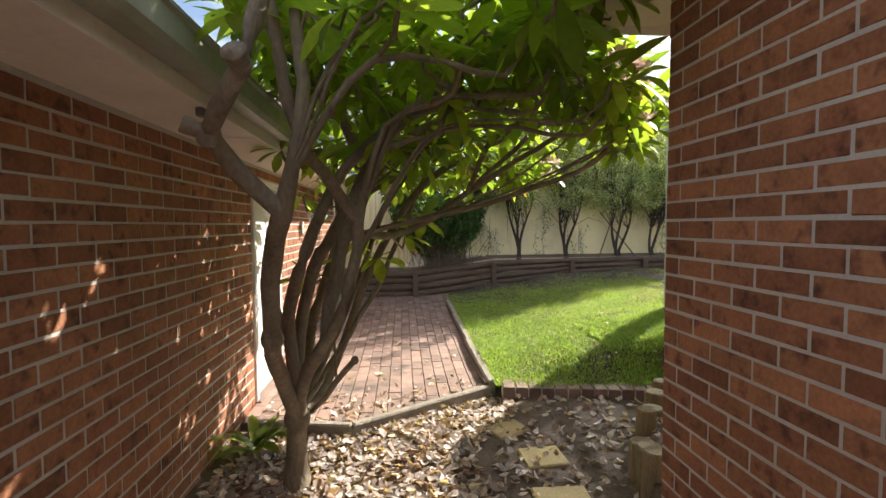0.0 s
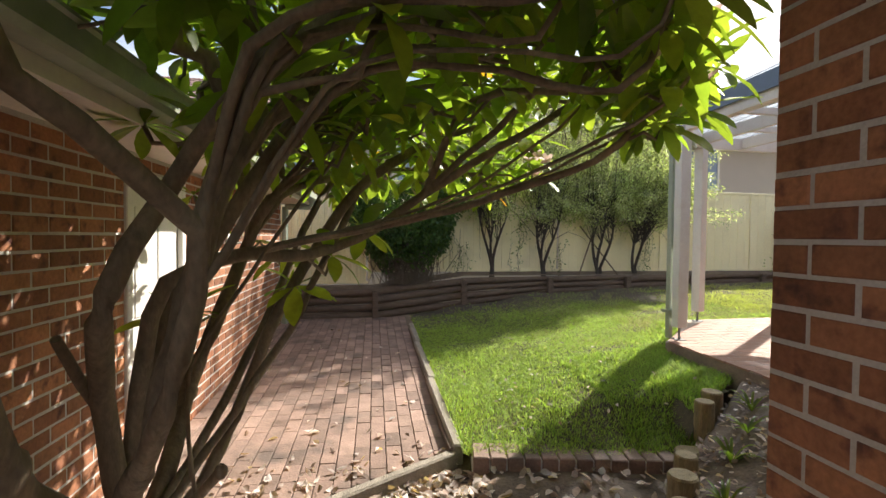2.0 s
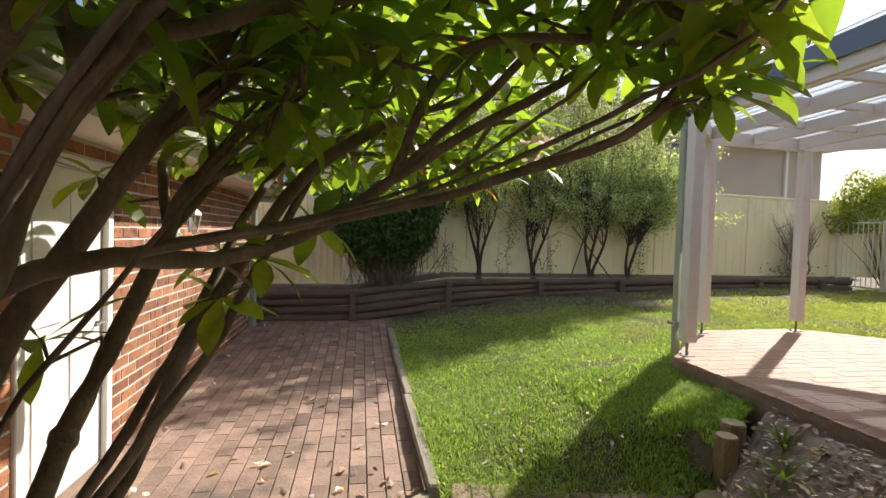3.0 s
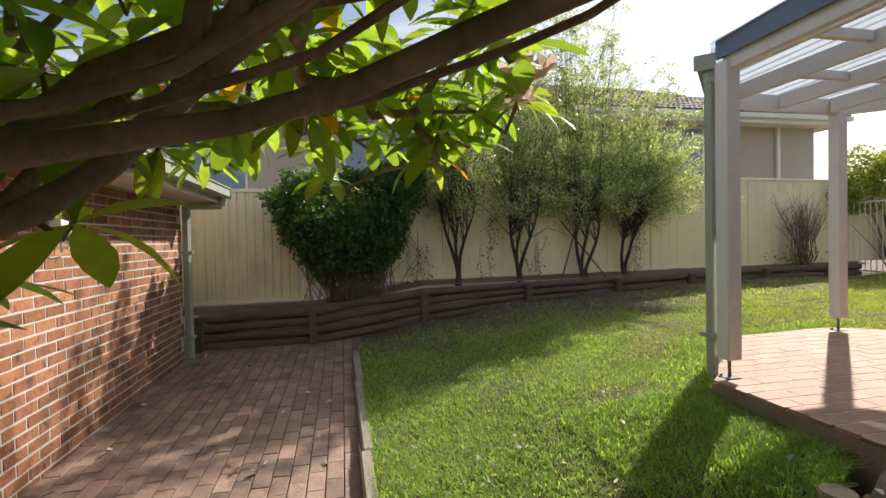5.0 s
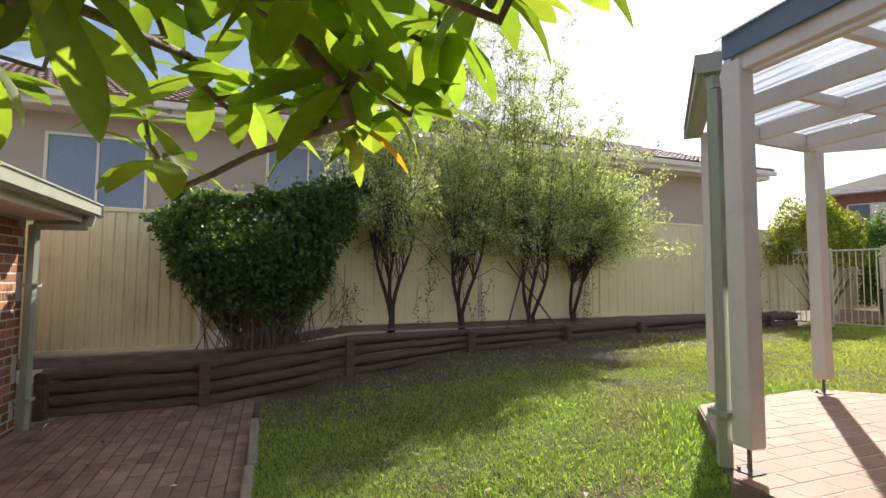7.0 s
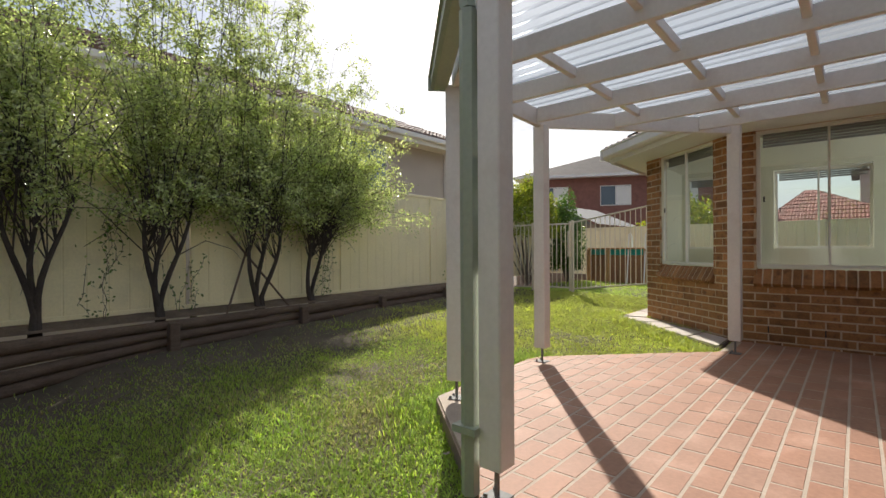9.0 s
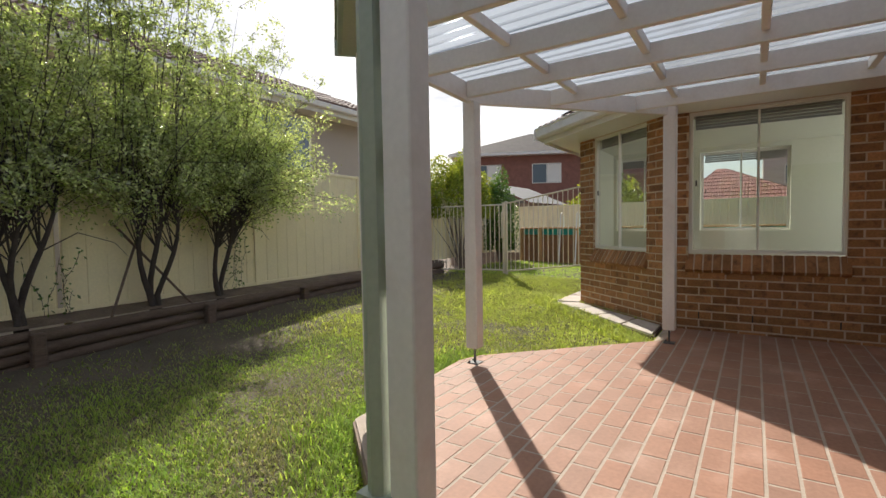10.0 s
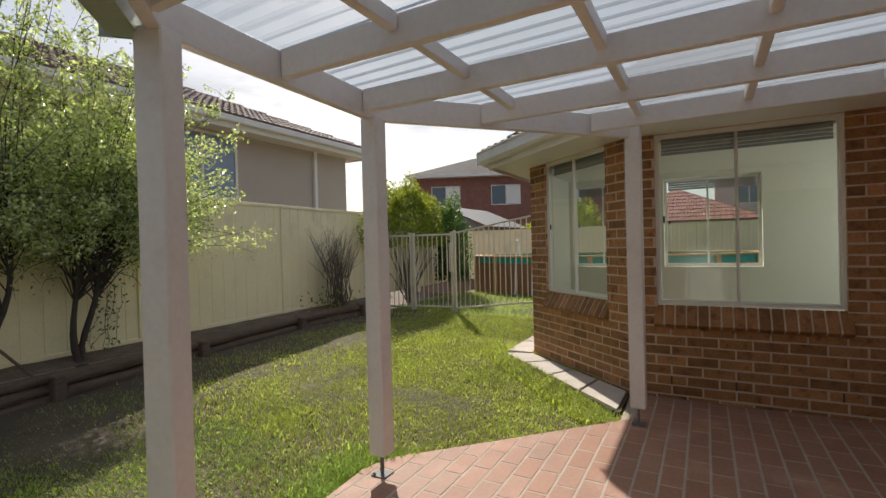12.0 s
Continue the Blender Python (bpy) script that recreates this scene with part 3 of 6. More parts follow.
g.v = [(1.0, -3.0, 2.28), (1.0, 3.26, 2.28), (4.2, 3.26, 2.28), (4.2, 0.0, 3.6), (4.2, -3.0, 3.6)]
g.f = [(0, 1, 3, 4), (1, 2, 3)]
# unseen slope added above that strip, also to block light over the pergola
g.face((4.2, 3.30, 2.49), (8.3, 3.30, 2.49), (8.3, 0.0, 3.6), (4.2, 0.0, 3.6))
structure("roof_corner", g, ROOFTILE, "brown tiled roof above the house corner, plus an unseen light-blocking slope", "roof")

# ---- window wall and splayed bay ----
WX = 8.09
PIER = (8.09, 5.95)
BAYC = (9.20, 7.20)
WZ0, WZ1, TOP = 0.82, 2.30, 2.305
east, _ = brick_wall("wall_east", PIER, (0, -1), 3.3, -0.05, TOP, [(0.25, 1.56, WZ0 - 0.22, WZ1)], "ochre-red clay brick wall with sandy mortar below a wide window", lambda u, z: True, mats=(BRICK_TAN, BRICK_TAN_FAR, MORTAR_WARM))
# dark strips on the brick face stand in for the shade inside weep holes
for y in (5.59, 5.11, 4.42, 3.80):
    part("weep_hole", Geo().box(WX - 0.004, y, 0.125, WX - 0.0005, y + 0.012, 0.195), DARK, east)
bay_dir = Vector((PIER[0] - BAYC[0], PIER[1] - BAYC[1])).normalized()
bay_len = math.hypot(PIER[0] - BAYC[0], PIER[1] - BAYC[1])
brick_wall("wall_bay", BAYC, tuple(bay_dir), bay_len, -0.05, TOP, [(0.32, bay_len - 0.27, WZ0 - 0.22, WZ1)], "ochre-red clay brick splayed bay wall", lambda u, z: True, mats=(BRICK_TAN, BRICK_TAN_FAR, MORTAR_WARM))
brick_wall("wall_bay_return", (10.7, 7.20), (-1, 0), 1.5, -0.05, TOP, [], "ochre-red clay brick side wall of the bay", lambda u, z: False, mats=(BRICK_TAN, BRICK_TAN_FAR, MORTAR_WARM))


def sill(name, m, length, label):
    """A row of bricks on edge, tipped outward below a window."""
    t = thing(name, label, "window sill", at=m.translation)
    rot = m.to_3x3().to_4x4()
    tip = Euler((radians(-32), 0, 0)).to_matrix().to_4x4()
    part("mortar_bed", Geo().box(0.01, -0.060, 0.004, length - 0.01, 0.09, 0.185, rot @ tip), MORTAR_WARM, t)
    n = int(length / 0.086)
    w = length / n
    for i in range(n):
        c = rot @ Matrix.Translation((i * w + 0.005, random.uniform(-0.003, 0.003), 0)) @ tip
        ob = new("brick", sill_brick)
        ob.parent, ob.matrix_basis = t, c
    return t


sill_brick = Geo().soft_box(0, -0.065, 0.0, 0.074, 0.09, 0.19, 0.005).mesh("sill_brick", BRICK_TAN)


def wall_matrix(origin, along, u, z):
    a = Vector((*along, 0)).normalized()
    return Matrix(((a.x, -a.y, 0, origin[0] + a.x * u), (a.y, a.x, 0, origin[1] + a.y * u), (0, 0, 1, z), (0, 0, 0, 1)))


def window(name, m, w, h, label, blind=0.0):
    """A two-light sliding window, its outer face along -y of m, its lower corner at the origin."""
    t = thing(name, label, "window", kind="structure", at=m.translation)
    r = m.to_3x3().to_4x4()
    f = Geo()
    f.box(0, 0.03, 0, 0.02, 0.09, h, r).box(w - 0.02, 0.03, 0, w, 0.09, h, r).box(0.02, 0.03, 0, w - 0.02, 0.09, 0.02, r).box(0.02, 0.03, h - 0.02, w - 0.02, 0.09, h, r)
    part("window_frame", f, ALU, t)
    for k, (a, b, y) in enumerate(((0.02, w * 0.47 + 0.012, 0.04), (w * 0.47 - 0.012, w - 0.02, 0.062))):
        s, e = Geo(), 0.016
        s.box(a, y, 0.02, a + e, y + 0.02, h - 0.02, r).box(b - e, y, 0.02, b, y + 0.02, h - 0.02, r).box(a + e, y, 0.02, b - e, y + 0.02, 0.036, r).box(a + e, y, h - 0.036, b - e, y + 0.02, h - 0.02, r)
        sash = part("sash", s, ALU, t)
        p = part("pane", Geo().face(*[r @ Vector(q) for q in ((a + e, y + 0.01, 0.036), (b - e, y + 0.01, 0.036), (b - e, y + 0.01, h - 0.036), (a + e, y + 0.01, h - 0.036))]), GLASS, sash)
        p.visible_shadow = False
    part("latch", Geo().soft_box(0.06, 0.028, h * 0.48, 0.075, 0.042, h * 0.48 + 0.06, 0.003, r), DARK, t)
    if blind:
        b = Geo()
        n = int(blind / 0.03)
        for i in range(n):
            b.box(0.05, 0.11, h - 0.05 - i * 0.03, w - 0.05, 0.125, h - 0.026 - i * 0.03, r)
        part("blind", b, BLIND, t, "raised grey slatted blind")
    return t


sill("window_sill", wall_matrix(PIER, (0, -1), 0.22, WZ0 - 0.205), 1.38, "sloping red brick sill below the wide window")
sill("window_sill", wall_matrix(BAYC, bay_dir, 0.30, WZ0 - 0.205), bay_len - 0.55, "sloping red brick sill below the bay window")
window("window_1", wall_matrix(PIER, (0, -1), 0.25, WZ0), 1.31, WZ1 - WZ0, "two-light sliding window in a cream aluminium frame", 0.15)
window("window_2", wall_matrix(BAYC, bay_dir, 0.32, WZ0), bay_len - 0.59, WZ1 - WZ0, "tall sliding bay window in a cream aluminium frame", 0.12)
g = Geo().prism([(7.52, 3.2), (7.52, 6.05), (8.83, 7.55), (11.1, 7.55), (11.1, 3.2)], TOP, TOP + 0.02)
structure("soffit_east", g, WHITE, "white painted eave lining above the bay", "soffit")


def board(g, a, b, z0, z1, t=0.02):
    a, b = Vector((*a, 0)), Vector((*b, 0))
    d = (b - a).normalized()
    nrm = Vector((-d.y, d.x, 0)) * t
    k = len(g.v)
    g.v += [(*p.xy, z) for z in (z0, z1) for p in (a, b, b + nrm, a + nrm)]
    g.f += [tuple(k + i for i in q) for q in ((3, 2, 1, 0), (4, 5, 6, 7), (0, 1, 5, 4), (1, 2, 6, 5), (2, 3, 7, 6), (3, 0, 4, 7))]


g = Geo()
for a, b in (((7.5, 3.2), (7.5, 6.06)), ((7.5, 6.06), (8.82, 7.57)), ((8.82, 7.57), (11.1, 7.57))):
    board(g, a, b, TOP - 0.03, TOP + 0.16)
structure("fascia_east", g, WHITE, "white painted fascia board round the bay", "fascia")
gutter("gutter", (7.49, 6.08), (8.80, 7.59), (-0.753, 0.658), "cream metal gutter round the bay eave", TOP + 0.03, CREAM)
gutter("gutter", (8.80, 7.60), (11.1, 7.60), (0, 1), "cream metal gutter along the side eave", TOP + 0.03, CREAM)


def tiled_slope(g, a, b, up, rows, width=0.3, rise=0.035):
    """Rows of roof tiles from the eave a-b; up: the vector of the whole slope."""
    a, b, up = Vector(a), Vector(b), Vector(up)
    run = b - a
    n = max(2, int(run.length / width))
    nrm = run.cross(up).normalized()
    if nrm.z < 0:
        nrm = -nrm
    for r in range(rows):
        for i in range(n):
            p = a + run * (i / n) + up * (r / rows)
            s, u = run / n, up * (1.12 / rows)
            k = len(g.v)
            for f, h in ((0, 0.2), (0.25, 1), (0.5, 0.4), (0.75, 1), (1, 0.2)):
                g.v.append(tuple(p + s * f + nrm * rise * (h + 0.6)))
            for f, h in ((0, 0.2), (0.25, 1), (0.5, 0.4), (0.75, 1), (1, 0.2)):
                g.v.append(tuple(p + s * f + u + nrm * rise * h * 0.6))
            for f in (0, 1):
                g.v.append(tuple(p + s * f - nrm * 0.01))
            for j in range(4):
                g.f.append((k + j, k + j + 1, k + 6 + j, k + 5 + j))
            g.f.append((k + 10, k + 11, k + 4, k + 3, k + 2, k + 1, k))
    return g


g = tiled_slope(Geo(), (7.42, 6.12, TOP + 0.15), (8.76, 7.66, TOP + 0.15), (2.44, -2.14, 1.30), 9)
tiled_slope(g, (8.74, 7.66, TOP + 0.15), (11.1, 7.66, TOP + 0.15), (0, -3.2, 1.30), 9)
roof = structure("roof_east", g, ROOFTILE, "brown tiled hip roof above the bay", "roof")
# rooms behind the glass
g = Geo().prism([(8.26, 2.9), (8.26, 5.8), (9.28, 7.04), (10.5, 7.04), (10.5, 2.9)], 0.1, 0.12)
structure("floor", g, CARPET, "brown floor inside the room", "floor")
g = Geo().prism([(8.21, 2.84), (8.21, 5.85), (9.27, 7.09), (10.6, 7.09), (10.6, 2.84)], TOP - 0.06, TOP - 0.02)
structure("ceiling", g, PLASTER, "pale plaster ceiling inside the room", "ceiling")
FZ0, FZ1 = 1.02, 2.18
g = Geo()
for y0, y1 in ((2.84, 4.70), (5.80, 6.15), (7.0, 7.1)):
    g.box(10.5, y0, 0.1, 10.6, y1, TOP - 0.06)
for y0, y1 in ((4.70, 5.80), (6.15, 7.0)):
    g.box(10.5, y0, 0.1, 10.6, y1, FZ0).box(10.5, y0, FZ1, 10.6, y1, TOP - 0.06)
structure("wall_room_far", g, PLASTER, "pale green-cream plaster wall inside the room", "wall")
# unseen wall; its opening is invented to hold the room's fill lamp
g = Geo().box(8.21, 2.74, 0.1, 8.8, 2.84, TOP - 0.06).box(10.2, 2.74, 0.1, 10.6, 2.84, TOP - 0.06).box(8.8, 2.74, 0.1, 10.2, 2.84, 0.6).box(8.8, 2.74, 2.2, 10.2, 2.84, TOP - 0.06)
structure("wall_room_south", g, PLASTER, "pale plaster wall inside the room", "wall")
g = Geo().box(9.5, 7.05, 0.1, 10.6, 7.1, TOP - 0.06)
structure("wall_room_north", g, PLASTER, "pale plaster wall inside the room", "wall")
window("window_3", wall_matrix((10.58, 5.80), (0, -1), 0, FZ0), 1.10, FZ1 - FZ0, "white-framed window on the far side of the room", 0.12)
window("window_4", wall_matrix((10.58, 7.0), (0, -1), 0, FZ0), 0.85, FZ1 - FZ0, "narrow window on the far side of the bay", 0.12)

# ---- tiled terrace ----
terrace = structure("terrace", Geo().prism(SLAB, -0.35, -0.014), CONCRETE, "concrete terrace slab with a tiled top", "terrace")
structure("terrace_bed", Geo().prism([(x + (0.02 if x < 5 else -0.0), y) for x, y in SLAB], -0.014, -0.0018), GROUT, "pale grout joints between terrace tiles", "grout")

# ---- pergola ----
POSTS = [(3.60, 6.02), (4.52, 6.99), (5.86, 7.07), (7.35, 5.78)]
BEAM = 2.15
pergola = thing("pergola", "cream painted timber pergola with clear corrugated roofing", "pergola", at=(5.5, 5.0, 0))


def at_pergola(g):
    g.v = [(x - 5.5, y - 5.0, z) for x, y, z in g.v]
    return g


def post(x, y, turn, z1):
    m = Matrix.Translation((x, y, 0)) @ Euler((0, 0, radians(turn))).to_matrix().to_4x4()
    p = part("post", at_pergola(Geo().soft_box(-0.055, -0.055, 0.13, 0.055, 0.055, z1, 0.006, m)), CREAM, pergola)
    part("post_stirrup", at_pergola(Geo().box(-0.008, -0.008, 0.0, 0.008, 0.008, 0.135, m).box(-0.05, -0.05, 0.0, 0.05, 0.05, 0.006, m)), STEEL, p, "galvanised steel post stirrup")
    for dx in (-0.035, 0.035):
        part("bolt", at_pergola(Geo().tube([m @ Vector((dx, 0.035, 0.004)), m @ Vector((dx, 0.035, 0.02))], 0.009, 6)), STEEL, p)


for (x, y), turn, top in zip(POSTS, (0, 20, 0, 0), (BEAM + 0.02, BEAM + 0.02, BEAM + 0.02, BEAM + 0.12)):
    post(x, y, turn, top)


def beam(name, a, b, z, w=0.05, h=0.15, z_end=None):
    """A timber from a to b, its underside at z."""
    a, b = Vector((*a, z)), Vector((*b, z if z_end is None else z_end))
    d = b - a
    L = d.length
    m = Matrix.Translation(a) @ d.to_track_quat("X", "Z").to_matrix().to_4x4()
    return part(name, at_pergola(Geo().soft_box(0, -w / 2, 0, L, w / 2, h, 0.005, m)), CREAM, pergola)


ring = [(3.52, 3.2), POSTS[0], POSTS[1], POSTS[2], POSTS[3]]
for a, b in zip(ring, ring[1:]):
    low = a[0] < 3.6
    beam("outer_beam", a, b, BEAM - (0.04 if low else 0.0), h=0.19 if low else 0.15)
beam("ledger", (7.40, 5.8), (7.40, 3.2), BEAM + 0.14)


def north_edge(x):
    for (a, b), (c, d) in zip(ring[1:], ring[2:]):
        if a <= x <= c:
            return b + (d - b) * (x - a) / (c - a)
    return 6.0


RAFTERS = [3.80, 4.43, 5.10, 5.74, 6.39, 7.04]
for x in RAFTERS:
    beam("rafter", (x, 3.2), (x, north_edge(x) - 0.03), BEAM + 0.02, 0.045, 0.13)
for y in (6.37, 5.70, 5.07, 4.42, 3.8):
    xs = [x for x in [3.54] + RAFTERS + [7.40] if north_edge(min(max(x, 3.61), 7.34)) > y + 0.05]
    for a, b in zip(xs, xs[1:]):
        beam("batten", (a + 0.026, y), (b - 0.026, y), BEAM + 0.08, 0.045, 0.07)
# corrugated clear sheets: the edge follows the outer beams
ROOF = [(3.50, 3.2), (3.50, 6.06), (4.47, 7.10), (5.88, 7.18), (7.44, 5.85), (7.44, 3.2)]


def roof_edge(x):
    pts = [(3.50, 6.06), (4.47, 7.10), (5.88, 7.18), (7.44, 5.85)]
    for (a, b), (c, d) in zip(pts, pts[1:]):
        if a <= x <= c:
            return b + (d - b) * (x - a) / (c - a)
    return 6.0


bays = [3.50, 4.43, 5.10, 5.74, 6.39, 7.44]
for x0, x1 in zip(bays, bays[1:]):
    g, n = Geo(), 0
    x = x0
    cols = []
    while x < x1 + 0.02:
        cols.append(x)
        x += 0.019
    for i, x in enumerate(cols):
        z = BEAM + 0.165 + 0.021 * max(-0.4, min(1.0, 1.6 * math.sin(2 * math.pi * x / 0.114)))
        xx = min(x, 7.44)
        g.v += [(xx, 3.2, z + 0.10), (xx, roof_edge(xx), z)]
    g.f = [(2 * i, 2 * i + 1, 2 * i + 3, 2 * i + 2) for i in range(len(cols) - 1)]
    ob = part("roof_sheet", at_pergola(g), SHEET, pergola, "clear corrugated polycarbonate sheet")
# steel edge trim on the open side, gutter on the splayed corner
g = Geo()
board(g, (3.465, 3.2), (3.545, 6.06), BEAM + 0.045, BEAM + 0.185, -0.02)
part("barge_trim", at_pergola(g), BLUEGREY, pergola, "blue-grey steel edge trim")
gutter("gutter", (3.555, 6.075), (4.50, 7.05), (-0.718, 0.696), "sage green metal gutter on the pergola edge", BEAM + 0.0, PIPE, 0.72)
dp = downpipe("downpipe", [(3.56, 6.14, BEAM - 0.02), (3.555, 6.125, BEAM - 0.10), (3.555, 6.125, 0.0)], "sage green downpipe strapped to the pergola post", w=0.075, clips=(0.28,))

# ---- boundary fence ----
def fence_y(x):
    return 10.75 + 0.07 * x


boundary = thing("boundary_fence", "cream ribbed steel fence with posts, stained near the ground", "fence", at=(0.43, fence_y(0.43), 0.1))
B0 = Vector((0.43, fence_y(0.43), 0.1))


def fence_bay(x0, x1, z0, z1, ribbed):
    """One panel of steel sheet between posts, with rails."""
    o = Vector((x0, fence_y(x0), z0)) - B0
    b = Vector((x1 - x0, fence_y(x1) - fence_y(x0), 0))
    d = b.normalized()
    nrm = Vector((-d.y, d.x, 0))
    m = Matrix(((d.x, nrm.x, 0, o.x), (d.y, nrm.y, 0, o.y), (0, 0, 1, o.z), (0, 0, 0, 1)))
    h, L, u, prof = z1 - z0, b.length - 0.06, 0.03, []
    while u < L:
        for du, dn in ((0, 0), (0.05, 0), (0.062, 0.022), (0.095, 0.022), (0.107, 0)) if ribbed else ((0, 0), (0.15, 0), (0.156, 0.006), (0.164, 0.006), (0.17, 0)):
            prof.append((u + du, dn))
        u += 0.12 if ribbed else 0.2
    g = Geo()
    for u, n in prof:
        g.v += [tuple(m @ Vector((min(u, L + 0.03), n, z))) for z in (0.0, h)]
    g.f = [(2 * i, 2 * i + 2, 2 * i + 3, 2 * i + 1) for i in range(len(prof) - 1)]
    part("panel", g, FENCE, boundary)
    for z, nm in ((h - 0.045, "top_rail"), (-0.01, "bottom_rail")):
        part(nm, Geo().soft_box(0.02, -0.018, z, L + 0.04, 0.03, z + 0.05, 0.004, m), FENCE, boundary)
    part("fence_post", Geo().soft_box(-0.03, -0.024, -0.14, 0.03, 0.03, h + 0.01, 0.004, m), FENCE, boundary)


xs = [-6.65, -4.3, -1.93, 0.43, 2.08, 4.36, 6.72, 9.06, 11.4, 13.8, 16.2]
for i, (x0, x1) in enumerate(zip(xs, xs[1:])):
    low = x1 < 0.5
    fence_bay(x0, x1, 0.12 if low else 0.34, 1.80 if low else 2.10, low or x1 < 3)
# soil behind the timber wall
g = Geo()
for x in np.linspace(-3, 12, 61):
    y0, y1 = fence_y(x) - 0.36, fence_y(x) + 0.3
    z = 0.02 if x < 0.5 else min(0.02 + (x - 0.5) * 0.15, 0.28)
    g.v += [(x, y0, z), (x, (y0 + y1) / 2, z + 0.05 + 0.03 * noise.noise(Vector((x * 3, 0, 0)))), (x, y1, z + 0.04)]
for i in range(60):
    for j in (0, 1):
        g.f.append((3 * i + j, 3 * i + 3 + j, 3 * i + 4 + j, 3 * i + 1 + j))
structure("planting_strip", g, SOIL, "dark soil strip behind the timber retaining wall", "garden bed", smooth=True)

# ---- timber retaining wall ----
SPOSTS = [(-0.95, 10.30), (0.54, 10.39), (2.20, 10.50), (3.95, 10.63), (5.65, 10.75), (7.20, 10.86), (8.95, 10.98), (10.6, 11.08), (11.5, 11.14)]
STOP = [0.02, 0.06, 0.24, 0.27, 0.28, 0.30, 0.33, 0.33, 0.33]


def foot(x, y):
    return patio_z(y) if x < 1.1 else lawn_z(x, y)


for i in range(len(SPOSTS) - 1):
    (a, b), (c, d) = SPOSTS[i], SPOSTS[i + 1]
    za, zb, ta, tb = foot(a, b), foot(c, d), STOP[i], STOP[i + 1]
    t = thing("timber_wall", "low retaining wall of weathered dark round timbers", "retaining wall", group="timber retaining wall bays", at=(a, b, min(za, zb)))
    o = Vector((a, b, min(za, zb)))
    n = max(2, round((max(ta - za, tb - zb)) / 0.125))
    for k in range(n):
        f = (k + 0.5) / n
        pts, rad = [], []
        for s in np.linspace(-0.02, 1.02, 9):
            x, y = a + (c - a) * s, b + (d - b) * s
            lo, hi = za + (zb - za) * s - 0.05, ta + (tb - ta) * s
            wob = noise.noise(Vector((x * 1.2, k * 3.7, i * 5.1)))
            pts.append(Vector((x, y + wob * 0.012, lo + (hi - lo) * f + wob * 0.012)) - o)
            rad.append(max(0.03, 0.5 * (hi - lo) / n) * (1.02 + 0.08 * noise.noise(Vector((x * 2.3, k, 9)))))
        part("sleeper", Geo().tube(pts, rad, 10), SLEEPER, t, smooth=True)
    p = Geo().soft_box(-0.055, -0.16, -0.1, 0.055, -0.06, max(ta - min(za, zb) - 0.02, 0.12) , 0.012)
    part("wall_post", p, SLEEPER, t, "squared upright timber post")

# ---- paving and edging ----
patio_poly = [(LW + 0.006, 4.42), (-0.10, 4.30), (1.08, 5.10), (1.08, 10.40), (LW + 0.006, 10.34)]
g = Geo().prism(patio_poly[:3] + [(1.08, 5.5), (LW + 0.006, 5.5)], PATIO - 0.12, PATIO - 0.014)
g.prism([(LW + 0.006, 5.5), (1.08, 5.5), *patio_poly[3:]], PATIO - 0.12, PATIO - 0.014)
g.v = [(x, y, z + patio_z(y) - PATIO) for x, y, z in g.v]
paving = structure("paving", g, SAND, "weathered clay paving laid in running bond", "paving")


def piece_mesh(cache, L, W, H, mat):
    key = (round(L, 3), round(W, 3), mat.name)
    if key not in cache:
        r = 0.0035
        g = Geo()
        g.v = [(r, r, 0), (L - r, r, 0), (L - r, W - r, 0), (r, W - r, 0), (0, 0, -r), (L, 0, -r), (L, W, -r), (0, W, -r), (0, 0, -H), (L, 0, -H), (L, W, -H), (0, W, -H)]
        g.f = [(0, 1, 2, 3)] + [(s + 4 + i, s + 4 + (i + 1) % 4, s + (i + 1) % 4, s + i) for s in (0, 4) for i in range(4)]
        cache[key] = g.mesh("paver", mat)
    return cache[key]


PIECES = {}


def cut_piece(poly, cutters):
    """Cuts a plan polygon by half-planes (x, y, inward x, inward y, least top y at which the cut holds)."""
    cut = False
    for cx, cy, nx, ny, least in cutters:
        if max(p[1] for p in poly) <= least:
            continue
        side = [(x - cx) * nx + (y - cy) * ny for x, y in poly]
        if min(side) >= 0:
            continue
        cut, out = True, []
        for i, p in enumerate(poly):
            q, d0, d1 = poly[i - 1], side[i - 1], side[i]
            if (d0 < 0) != (d1 < 0):
                f = d0 / (d0 - d1)
                out.append((q[0] + (p[0] - q[0]) * f, q[1] + (p[1] - q[1]) * f))
            if d1 >= 0:
                out.append(p)
        if len(out) < 3:
            return None, True
        poly = out
    size = 0.5 * abs(sum(poly[i - 1][0] * poly[i][1] - poly[i][0] * poly[i - 1][1] for i in range(len(poly))))
    return (poly, cut) if size > 0.0006 else (None, True)


